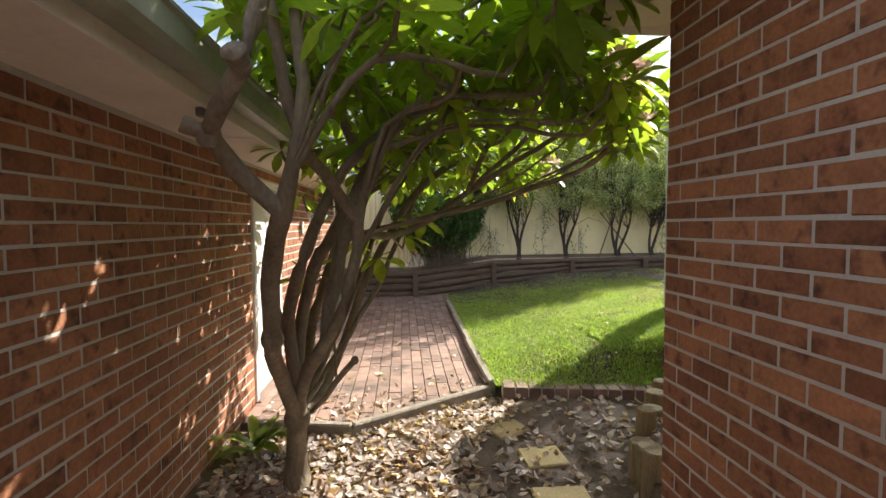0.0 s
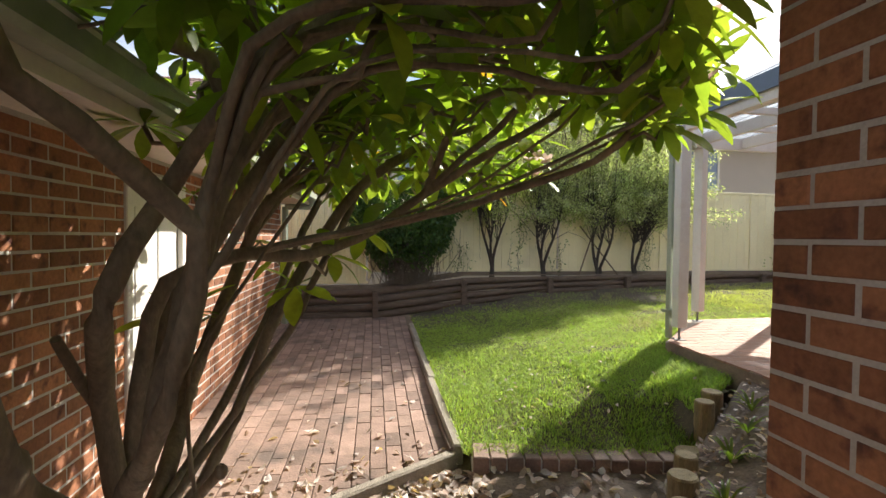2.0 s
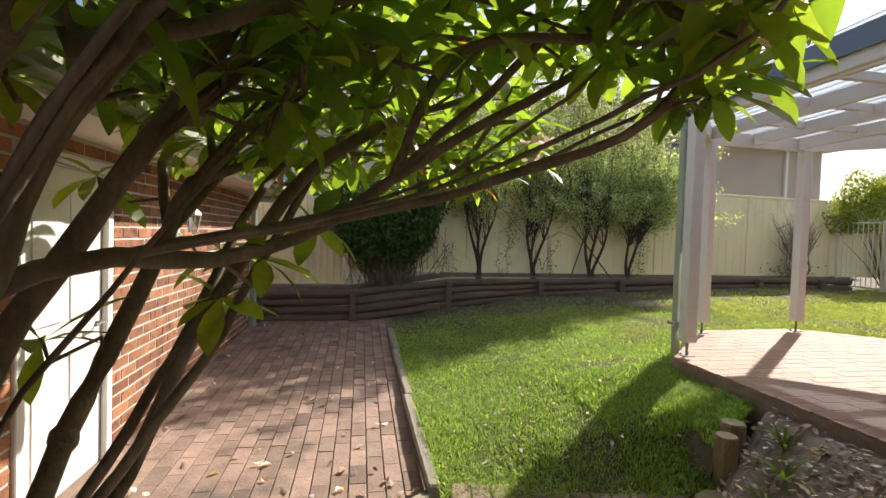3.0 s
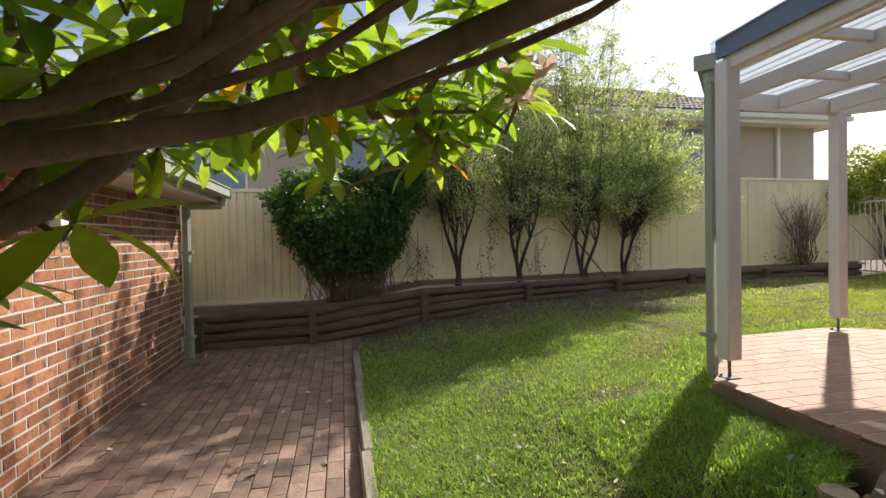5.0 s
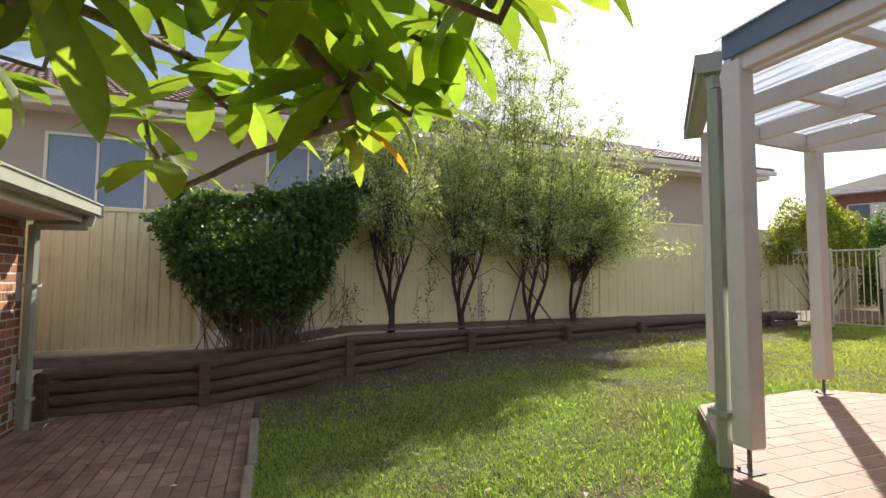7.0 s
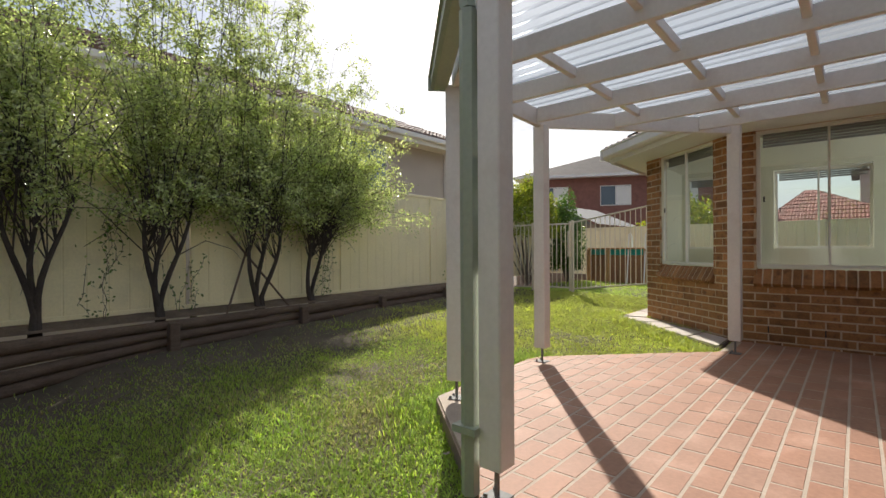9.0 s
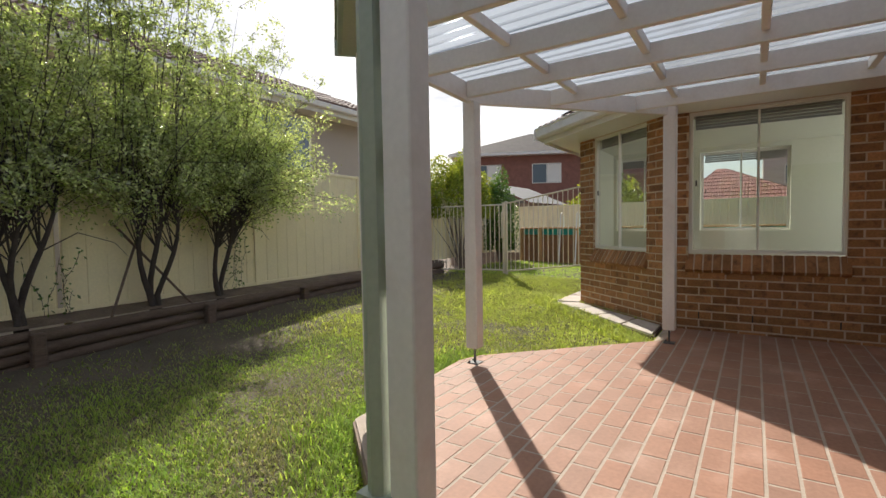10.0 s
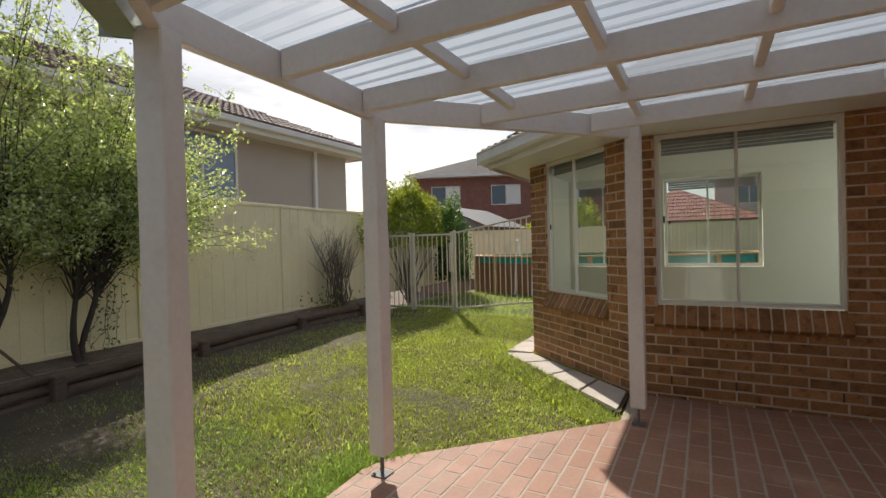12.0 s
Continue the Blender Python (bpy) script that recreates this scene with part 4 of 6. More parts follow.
def lay(parent, name, poly, height, L, W, gap, axis, near, mat, mat_far, tilt, shift=0.0, cross=0.3, limit=300, cutters=()):
    """Lays staggered rectangular pieces over a plan polygon; rows run along axis 'x' or 'y'."""
    xs, ys = [p[0] for p in poly], [p[1] for p in poly]
    u0, u1, v0, v1 = (min(xs), max(xs), min(ys), max(ys)) if axis == "x" else (min(ys), max(ys), min(xs), max(xs))
    rest, count, row, v = Geo(), 0, 0, v0 - shift
    while v < v1:
        u = u0 - (row % 2) * L / 2
        while u < u1:
            for a, b in ((u + gap * cross, u + L - gap * cross),):
                if cutters:
                    piece, cut = cut_piece([(a, v + gap / 2), (b, v + gap / 2), (b, v + W - gap / 2), (a, v + W - gap / 2)], cutters)
                    if cut:
                        if piece:
                            rest.prism(piece, height(a) - 0.02, height(a))
                        continue
                w = W - gap

                def ok(uu):
                    m = v + W / 2
                    return inside(uu, m, poly) if axis == "x" else inside(m, uu, poly)
                while a < b - 0.03 and not ok(a):
                    a += 0.02
                while b > a + 0.03 and not ok(b):
                    b -= 0.02
                if b - a < 0.04:
                    continue
                dz, tx, ty = random.uniform(-tilt, tilt), random.uniform(-tilt, tilt) * 4, random.uniform(-tilt, tilt) * 4
                if axis == "x":
                    m = Matrix.Translation((a, v + gap / 2, height(a) + dz)) @ Euler((tx, ty, 0)).to_matrix().to_4x4()
                else:
                    m = Matrix.Translation((v + W - gap / 2, a, height(a) + dz)) @ Euler((height(a + 1) - height(a), 0, 0)).to_matrix().to_4x4() @ Euler((tx, ty, math.pi / 2)).to_matrix().to_4x4()
                if count < limit and near(m.translation.x, m.translation.y):
                    ob = new(name, piece_mesh(PIECES, b - a, w, 0.02, mat))
                    ob.parent, ob.matrix_basis = parent, m
                    count += 1
                else:
                    Lp, r, k = b - a, 0.0035, len(rest.v)
                    pts = [(r, r, 0), (Lp - r, r, 0), (Lp - r, w - r, 0), (r, w - r, 0), (0, 0, -r), (Lp, 0, -r), (Lp, w, -r), (0, w, -r)]
                    rest.v += [tuple(m @ Vector(c)) for c in pts]
                    rest.f.append((k, k + 1, k + 2, k + 3))
                    rest.f += [(k + 4 + i, k + 4 + (i + 1) % 4, k + (i + 1) % 4, k + i) for i in range(4)]
            u += L
        v, row = v + W, row + 1
    if rest.v:
        tagged(part(name + "s", rest, mat_far, parent), kind="stuff")


# timber edging beside the paving
for a, b in (((-0.95, 4.36), (-0.12, 4.22)), ((-0.12, 4.22), (1.12, 5.02))):
    d = Vector((b[0] - a[0], b[1] - a[1], 0))
    m = Matrix.Translation((a[0], a[1], BED - 0.05)) @ d.to_track_quat("X", "Z").to_matrix().to_4x4()
    g = Geo().soft_box(0, -0.04, 0, d.length, 0.035, 0.155, 0.012, m)
    tagged(part("timber_edging", g, KERB), "weathered grey timber edging board beside the paving", "garden edging", group="timber edging")
ys = [5.0, 6.6, 8.2, 9.3]
for i, (a, b) in enumerate(zip(ys, ys[1:])):
    za, zb = max(lawn_z(1.2, a), patio_z(a) + 0.05), max(lawn_z(1.2, b), patio_z(b) + 0.05)
    d = Vector((-0.02, b - a - 0.006, zb - za))
    m = Matrix.Translation((1.135, a, za - 0.15)) @ d.to_track_quat("X", "Z").to_matrix().to_4x4()
    g = Geo().soft_box(0, -0.045, 0, d.length, 0.04, 0.165, 0.014, m)
    tagged(part("timber_edging", g, KERB), "weathered grey timber edging board between paving and lawn", "garden edging", group="timber edging")
    part_face = Geo().box(1.075, a, PATIO - 0.1, 1.10, b - 0.004, za - 0.01)
    tagged(part("edging_board", part_face, SLEEPER), "dark timber board behind the edging", "garden edging", group="timber edging boards")

# brick header row that holds the lawn
edge_a, edge_b = Vector((1.22, 4.90, 0)), Vector((2.74, 4.66, 0))
d = edge_b - edge_a
m = Matrix.Translation((edge_a.x, edge_a.y, 0)) @ d.to_track_quat("X", "Z").to_matrix().to_4x4()
brick_edge = thing("brick_edging", "row of red header bricks edging the lawn", "garden edging", at=(edge_a.x, edge_a.y, BED))
rot = d.to_track_quat("X", "Z").to_matrix().to_4x4()
part("mortar_bed", Geo().box(0, -0.11, 0.0, d.length, 0.115, 0.135, rot), MORTAR, brick_edge)
header = Geo().soft_box(0, -0.12, 0.0, 0.11, 0.12, 0.155, 0.007).mesh("header_brick", PAVER)
for i in range(int(d.length / 0.12)):
    ob = new("brick", header)
    ob.parent = brick_edge
    ob.matrix_basis = rot @ Matrix.Translation((i * 0.12 + 0.005, random.uniform(-0.004, 0.004), random.uniform(-0.003, 0.003)))

# upright pine logs
for i, (x, y) in enumerate(LOGS):
    top = -0.30 - 0.06 * (i % 3) + (0.10 if i in (5, 9, 10) else 0.0) + (0.02 if i < 4 else 0)
    if i > 7:
        top = lawn_z(x, y) + 0.08 + 0.05 * (i % 2)
    r = 0.068 + 0.008 * ((i * 7) % 3)
    t = thing("log_post", "short upright treated pine log edging the garden bed", "log edging", group="pine log edging", at=(x, y, BED - 0.05))
    h = top - BED + 0.05
    lean = random.uniform(-0.012, 0.012)
    part("log", Geo().tube([(0, 0, 0), (lean * 0.5, 0, h * 0.5), (lean, 0, h - 0.012), (lean, 0, h)], [r, r * 1.02, r, r * 0.9], 14), LOG, t, smooth=False)

# stepping stones
for x, y, a, sx, sy in ((1.12, 4.20, 25, 0.30, 0.22), (1.27, 3.74, 4, 0.30, 0.26), (1.24, 3.22, -3, 0.34, 0.26), (1.1, 2.2, 6, 0.32, 0.27)):
    m = Matrix.Translation((x, y, bed_z(x, y))) @ Euler((radians(2), radians(-1), radians(a))).to_matrix().to_4x4()
    g = Geo().soft_box(-sx / 2, -sy / 2, -0.03, sx / 2, sy / 2, 0.025, 0.008, m)
    tagged(part("stepping_stone", g, STONE), "square buff sandstone stepping stone in the soil", "stepping stone", group="stepping stones")

# pale path round the bay
path_poly = [(7.52, 5.945), (8.05, 5.945), (9.175, 7.215), (10.9, 7.215), (10.9, 7.56), (9.10, 7.55)]
path = structure("path", Geo().prism(path_poly, -0.2, 0.004), SAND, "narrow pale concrete path along the bay", "path")
cuts = [0.0, 0.25, 0.5, 0.75, 1.0]
for s, e in zip(cuts, cuts[1:]):
    a0, b0 = Vector((7.53, 5.955)), Vector((9.09, 7.545))
    a1, b1 = Vector((8.045, 5.955)), Vector((9.165, 7.22))
    q = [a0.lerp(b0, s + 0.01), a1.lerp(b1, s + 0.01), a1.lerp(b1, e - 0.01), a0.lerp(b0, e - 0.01)]
    part("path_slab", Geo().prism([tuple(p) for p in q], 0.0, 0.024), PATH_STONE, path)
x = 9.2
while x < 10.3:
    part("path_slab", Geo().prism([(x + 0.01, 7.225), (x + 0.59, 7.225), (x + 0.59, 7.55), (x + 0.01, 7.55)], 0.0, 0.024), PATH_STONE, path)
    x += 0.6

# ---- pool fence and gate ----
def tube_panel(name, a, b, z0a, z1a, z0b, z1b, label, cat, gap=0.1):
    t = thing(name, label, cat, at=(*a, z0a))
    o = Vector((*a, z0a))
    A, B = Vector((*a, 0)), Vector((*b, 0))
    L = (B - A).length

    def at(s, lo):
        p = A.lerp(B, s)
        z = (z0a + (z0b - z0a) * s) if lo else (z1a + (z1b - z1a) * s)
        return Vector((p.x, p.y, z)) - o
    part("top_rail", Geo().tube([at(0, False), at(1, False)], 0.017, 8), IRON, t)
    part("bottom_rail", Geo().tube([at(0, True) + Vector((0, 0, 0.07)), at(1, True) + Vector((0, 0, 0.07))], 0.017, 8), IRON, t)
    n = int(L / gap)
    for i in range(1, n):
        s = i / n
        part("picket", Geo().tube([at(s, True) + Vector((0, 0, 0.07)), at(s, False)], 0.0085, 6), IRON, t)
    for s in (0.0, 1.0):
        part("fence_post", Geo().soft_box(-0.024, -0.024, 0, 0.024, 0.024, (at(s, False) - at(s, True)).z + 0.05, 0.004, Matrix.Translation(at(s, True))), IRON, t)
    return t


G0, G1, G2, G3 = (11.46, 11.40), (11.50, 10.45), (11.55, 9.50), (11.45, 7.62)
tube_panel("pool_fence", G0, G1, 0.1, 1.58, 0.1, 1.58, "cream tubular steel pool fence panel", "pool fence")
gate = tube_panel("pool_gate", (11.50, 10.39), (11.55, 9.56), 0.12, 1.58, 0.12, 1.58, "cream tubular steel pool gate with a latch, shut", "gate")
part("latch", Geo().soft_box(-0.03, -0.86, 0.75, 0.03, -0.80, 1.30, 0.01), IRON, gate)
part("hinge", Geo().tube([(0.0, 0.03, 0.35), (0.0, 0.03, 0.45)], 0.02, 8), DARK, gate)
tube_panel("pool_fence", G2, G3, 0.1, 1.60, 0.32, 1.90, "cream tubular steel pool fence panel raked up to the house", "pool fence")

# ---- above-ground pool ----
pool = thing("above_ground_pool", "above-ground pool with timber sides and a teal liner", "pool", at=(16.1, 7.6, 0.0))
R, N = 1.6, 16
for i in range(N):
    w, q = 2 * math.pi * i / N, 2 * math.pi * (i + 1) / N
    a, b = Vector((R * math.cos(w), 3.5 * math.sin(w), 0)), Vector((R * math.cos(q), 3.5 * math.sin(q), 0))
    d = b - a
    m = Matrix.Translation(a) @ d.to_track_quat("X", "Z").to_matrix().to_4x4()
    part("side_panel", Geo().box(0, -0.01, -0.1, d.length, 0.03, 0.86, m), POOLDARK, pool, "brown timber side boards")
    part("liner_band", Geo().box(0, -0.014, 0.86, d.length, 0.026, 1.02, m), TEAL, pool, "teal liner edge")
    part("rim_board", Geo().soft_box(-0.02, -0.08, 1.02, d.length + 0.02, 0.10, 1.06, 0.006, m), POOLWOOD, pool)
    part("post", Geo().soft_box(-0.05, -0.10, -0.1, 0.05, -0.015, 1.02, 0.008, m), POOLWOOD, pool)
part("water", Geo().prism([(1.55 * math.cos(2 * math.pi * i / 24), 3.42 * math.sin(2 * math.pi * i / 24)) for i in range(24)], 0.88, 0.9), TEAL, pool)
part("ladder_rail", Geo().tube([(-1.25, 1.35, 0.9), (-1.3, 1.35, 1.35), (-1.4, 1.35, 1.45), (-1.5, 1.35, 1.42), (-1.7, 1.35, 0.0)], 0.018, 8), WHITE, pool, smooth=True)
part("ladder_rail", Geo().tube([(-1.05, 1.85, 0.9), (-1.1, 1.85, 1.35), (-1.2, 1.85, 1.45), (-1.3, 1.85, 1.42), (-1.5, 1.85, 0.0)], 0.018, 8), WHITE, pool, smooth=True)

# ---- neighbours ----
def house_window(parent, m, w, h, curtain=None):
    r = m
    f = part("window", Geo().box(-0.05, -0.04, -0.05, w + 0.05, 0.0, 0.0, r).box(-0.05, -0.04, h, w + 0.05, 0.0, h + 0.05, r).box(-0.05, -0.04, 0, 0, 0.0, h, r).box(w, -0.04, 0, w + 0.05, 0.0, h, r).box(w / 2 - 0.02, -0.035, 0, w / 2 + 0.02, 0, h, r), ALU, parent)
    part("pane", Geo().box(0, -0.012, 0, w, -0.004, h, r), PANE, f)
    if curtain:
        part("shutter", Geo().box(w / 2 + 0.03, -0.045, 0.02, w, -0.02, h - 0.02, r), curtain, f)
    return f


PANE = material("far_window_pane", (0.05, 0.07, 0.10), 0.08, 0.1, 2, 20, 0.0, spec=0.8)
BLUEPANE = material("blue_window_pane", (0.22, 0.28, 0.40), 0.15, 0.08, 1, 20, 0.0, spec=0.6)
nb = thing("neighbour_house", "beige rendered house with a brown tiled roof beyond the fence", "house", at=(3.0, 14.1, 0.0))
part("wall", Geo().box(-14, 0, -0.8, 10.9, 0.25, 3.85), RENDERED, nb)
part("wall", Geo().box(10.65, 0.25, -0.8, 10.9, 8, 3.85), RENDERED, nb)
part("downpipe", Geo().soft_box(9.6, -0.09, -0.8, 9.7, -0.002, 3.85, 0.01), CREAM, nb)
part("soffit", Geo().box(-14.5, -0.60, 3.85, 11.2, 8.5, 3.88), SOFFIT, nb)
part("fascia", Geo().box(-14.5, -0.62, 3.80, 11.2, -0.60, 4.02).box(11.2, -0.62, 3.80, 11.22, 8.5, 4.02), WHITE, nb)
part("gutter", Geo().soft_box(-14.5, -0.75, 3.90, 11.35, -0.625, 4.03, 0.02), CREAM, nb)
g = tiled_slope(Geo(), (-14.5, -0.7, 4.05), (11.3, -0.7, 4.05), (0, 4.4, 1.9), 11, 0.3)
g.v = [(min(x, 11.3 - max(0.0, (y + 0.7)) * 1.0), y, z) for x, y, z in g.v]
part("roof", g, ROOFTILE, nb)
g = tiled_slope(Geo(), (11.3, -0.7, 4.05), (11.3, 8.6, 4.05), (-4.4, 0, 1.9), 11, 0.3)
g.v = [(x, max(y, -0.7 + (11.3 - x)), z) for x, y, z in g.v]
part("roof", g, ROOFTILE, nb)
for x, w, z0, h in ((-5.48, 1.46, 1.75, 1.70), (-1.9, 1.5, 2.0, 1.6), (5.8, 1.5, 2.5, 1.25)):
    f = house_window(nb, Matrix.Translation((x, 0, z0)), w, h)
    f.children[0].data.materials[0] = BLUEPANE

far = thing("brick_house", "two-storey red brick house with a grey-brown hip roof", "house", at=(33.2, 23.8, -0.8))
d = Vector((3.6, -7.7, 0)).normalized()
m0 = Matrix(((d.x, -d.y, 0, 0), (d.y, d.x, 0, 0), (0, 0, 1, 0), (0, 0, 0, 1)))
part("wall", Geo().box(0, 0, 0, 14, 8, 7.0, m0), FARBRICK, far)
part("soffit", Geo().box(-0.6, -0.6, 7.0, 14.6, 8.6, 7.08, m0), WHITE, far)
part("gutter", Geo().box(-0.7, -0.72, 7.0, 14.7, -0.6, 7.2, m0), CREAM, far)
g = Geo()
for q in (((-0.7, -0.7, 7.2), (14.7, -0.7, 7.2), (10.2, 4, 9.3), (5.4, 4, 9.3)), ((-0.7, 8.7, 7.2), (-0.7, -0.7, 7.2), (5.4, 4, 9.3)), ((14.7, -0.7, 7.2), (14.7, 8.7, 7.2), (10.2, 4, 9.3)), ((14.7, 8.7, 7.2), (-0.7, 8.7, 7.2), (5.4, 4, 9.3), (10.2, 4, 9.3))):
    g.face(*[m0 @ Vector(p) for p in q])
part("roof", g, GREYTILE, far)
for x in (1.15, 5.5, 9.8):
    house_window(far, m0 @ Matrix.Translation((x, 0, 5.0)), 2.0, 1.35, WHITE)
shed = thing("shed_roof", "grey corrugated shed beyond the pool fence", "shed", at=(24.0, 15.5, -0.8))
part("wall", Geo().box(-2, -2, 0, 2.6, 2, 2.9), CONCRETE, shed)
g = Geo().face((-2.3, -2.3, 2.9), (2.9, -2.3, 2.9), (2.9, 0, 3.9), (-2.3, 0, 3.9)).face((2.9, 2.3, 2.9), (-2.3, 2.3, 2.9), (-2.3, 0, 3.9), (2.9, 0, 3.9)).face((-2, -2, 2.9), (-2, 2, 2.9), (-2, 0, 3.85))
part("roof", g, STEEL, shed)
red = thing("red_roof_house", "low house with a red tiled hip roof beyond the back fence", "house", at=(40.0, 6.6, -0.95))
part("wall", Geo().box(-3, -4, -1, 5, 2.3, 3.4), RENDERED, red)
g = Geo()
tiled_slope(g, (-3.5, -4.5, 3.4), (-3.5, 2.8, 3.4), (4.5, 0, 2.3), 9, 0.33)
g.v = [(x, max(-4.5 + (x + 3.5) * 1.05, min(2.8 - (x + 3.5) * 0.45, y)), z) for x, y, z in g.v]
for q in (((-3.5, -4.5, 3.4), (5.5, -4.5, 3.4), (1, 0.25, 5.7)), ((5.5, 2.8, 3.4), (-3.5, 2.8, 3.4), (1, 0.8, 5.7)), ((5.5, -4.5, 3.4), (5.5, 2.8, 3.4), (1, 0.8, 5.7), (1, 0.25, 5.7))):
    g.face(*q)
part("roof", g, REDTILE, red)
pale = thing("pale_house", "pale rendered two-storey house beyond the back fence", "house", at=(47.0, -4.0, -1.0))
part("wall", Geo().box(0, 0, 0, 6, 8.6, 7.5), RENDERED, pale)
part("roof", Geo().face((-0.5, 9.1, 7.5), (-0.5, -0.5, 7.5), (3, 3, 9.2), (3, 5, 9.2)).face((-0.5, -0.5, 7.5), (6.5, -0.5, 7.5), (3, 3, 9.2)).face((6.5, 9.1, 7.5), (-0.5, 9.1, 7.5), (3, 5, 9.2)).face((6.5, -0.5, 7.5), (6.5, 9.1, 7.5), (3, 5, 9.2), (3, 3, 9.2)), GREYTILE, pale)
house_window(pale, Matrix.Translation((0, 7.2, 5.0)) @ Euler((0, 0, -math.pi / 2)).to_matrix().to_4x4(), 1.8, 1.3)
# back boundary
back = thing("back_fence", "cream steel fence along the back boundary", "fence", at=(20.5, 0.0, 0.0))
for i in range(8):
    y = -4 + i * 2.4
    rib = []
    for k in range(10):
        a = y + 0.03 + k * 0.234
        rib += [(0.0, a), (0.0, a + 0.17), (-0.025, a + 0.19), (-0.025, a + 0.214)]
    g = Geo().prism(rib + [(px + 0.008, py) for px, py in reversed(rib)], 0.0, 1.85)
    part("fence_sheet", g, FENCE, back)
    part("fence_post", Geo().soft_box(-0.03, y - 0.03, -0.1, 0.04, y + 0.03, 1.9, 0.004), FENCE, back)
    part("top_rail", Geo().box(-0.025, y + 0.03, 1.82, 0.03, y + 2.37, 1.88), FENCE, back)
# aerial on the roof
ae = thing("roof_aerial", "thin metal television aerial on the roof", "aerial", at=(11.6, 6.2, TOP + 1.0))
part("mast", Geo().tube([(0, 0, -0.3), (0, 0, 1.3)], 0.014, 6), STEEL, ae)
part("boom", Geo().tube([(-0.4, 0.1, 1.2), (0.4, -0.1, 1.25)], 0.01, 6), STEEL, ae)
for k in range(5):
    part("element", Geo().tube([(-0.35 + k * 0.16, -0.22, 1.21 + k * 0.01), (-0.3 + k * 0.16, 0.22, 1.21 + k * 0.01)], 0.006, 5), STEEL, ae)
# fill lamp added in an unseen, invented opening to brighten the room
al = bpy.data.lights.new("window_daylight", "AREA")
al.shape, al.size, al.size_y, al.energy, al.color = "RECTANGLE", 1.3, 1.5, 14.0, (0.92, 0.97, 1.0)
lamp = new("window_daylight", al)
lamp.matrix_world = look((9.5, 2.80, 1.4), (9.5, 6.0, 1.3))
# ---- pieces of paving and terrace ----
lay(paving, "paver", patio_poly, patio_z, 0.236, 0.118, 0.007, "y", lambda x, y: y < 7.6, PAVER, PAVER_FAR, 0.0022)
slab_cuts = [(8.10, 3.0, -1.0, 0.0, -9.0), (3.44, 3.0, 1.0, 0.0, -9.0), (8.10, 3.01, 0.0, 1.0, -9.0)]
for k in range(1, 6):
    (ax, ay), (bx, by) = SLAB[k], SLAB[k + 1]
    slab_cuts.append((ax, ay, by - ay, ax - bx, 5.93 if k == 5 else -9.0))
lay(terrace, "tile", [(x * 0.999 + 0.005, y - 0.012) for x, y in SLAB], lambda u: 0.0, 0.262, 0.131, 0.0115, "x", lambda x, y: y > 4.9, TILE, TILE_FAR, 0.0006, 0.031, 0.5, cutters=slab_cuts)

# ---- frangipani ----
def leaf_points(L, W, droop, fold):
    """A long pointed leaf along +x, folded at its midrib and drooping; rows of (left, mid, right)."""
    rows = []
    for s, w in ((0.0, 0.06), (0.12, 0.22), (0.35, 0.75), (0.62, 1.0), (0.82, 0.76), (0.95, 0.30), (1.0, 0.02)):
        x, z = L * s * (1 - 0.12 * droop * s), -droop * L * 0.55 * s * s
        rows.append(((x, W / 2 * w, z + fold * w * W / 2), (x, 0, z), (x, -W / 2 * w, z + fold * w * W / 2)))
    return rows


def leaf_geo(L, W, droop, fold):
    g = Geo()
    rows = leaf_points(L, W, droop, fold)
    for r in rows:
        g.v += list(r)
    for i in range(len(rows) - 1):
        k = 3 * i
        g.f += [(k, k + 1, k + 4, k + 3), (k + 1, k + 2, k + 5, k + 4)]
    return g


rng = random.Random(7)
LEAVES = [leaf_geo(0.20 + 0.025 * k, 0.067 + 0.006 * k, 0.35 + 0.16 * ((k * 3) % 4), 0.30 - 0.04 * k) for k in range(5)]
LEAF_MESHES = [g.mesh("leaf", LEAF, True) for g in LEAVES]
OLD_MESH = LEAVES[2].mesh("leaf", LEAF_OLD, True)

tree = thing("frangipani_tree", "many-stemmed frangipani with glossy leaves and pink flowers", "tree", at=(-0.40, 3.55, BED))
T0 = Vector((-0.40, 3.55, BED))
nodes, parents = [], []


def limb(points, start=None):
    """Adds a chain of nodes through the points, subdivided; returns the index of the last."""
    last = start
    pts = [Vector(p) for p in points]
    if start is not None:
        pts = [nodes[start]] + pts
    for i, p in enumerate(pts):
        if i == 0:
            if start is None:
                nodes.append(p)
                parents.append(-1)
                last = len(nodes) - 1
            continue
        q = pts[i - 1]
        prev = pts[i - 2] if i > 1 else q - (p - q)
        nxt = pts[i + 1] if i + 1 < len(pts) else p + (p - q)
        n = max(1, int((p - q).length / 0.12))
        for k in range(1, n + 1):
            s = k / n
            c = 0.5 * ((2 * q) + (p - prev) * s + (2 * prev - 5 * q + 4 * p - nxt) * s * s + (3 * q - prev - 3 * p + nxt) * s ** 3)
            nodes.append(c + Vector((rng.uniform(-1, 1), rng.uniform(-1, 1), rng.uniform(-1, 1))) * 0.006)
            parents.append(last)
            last = len(nodes) - 1
    return last


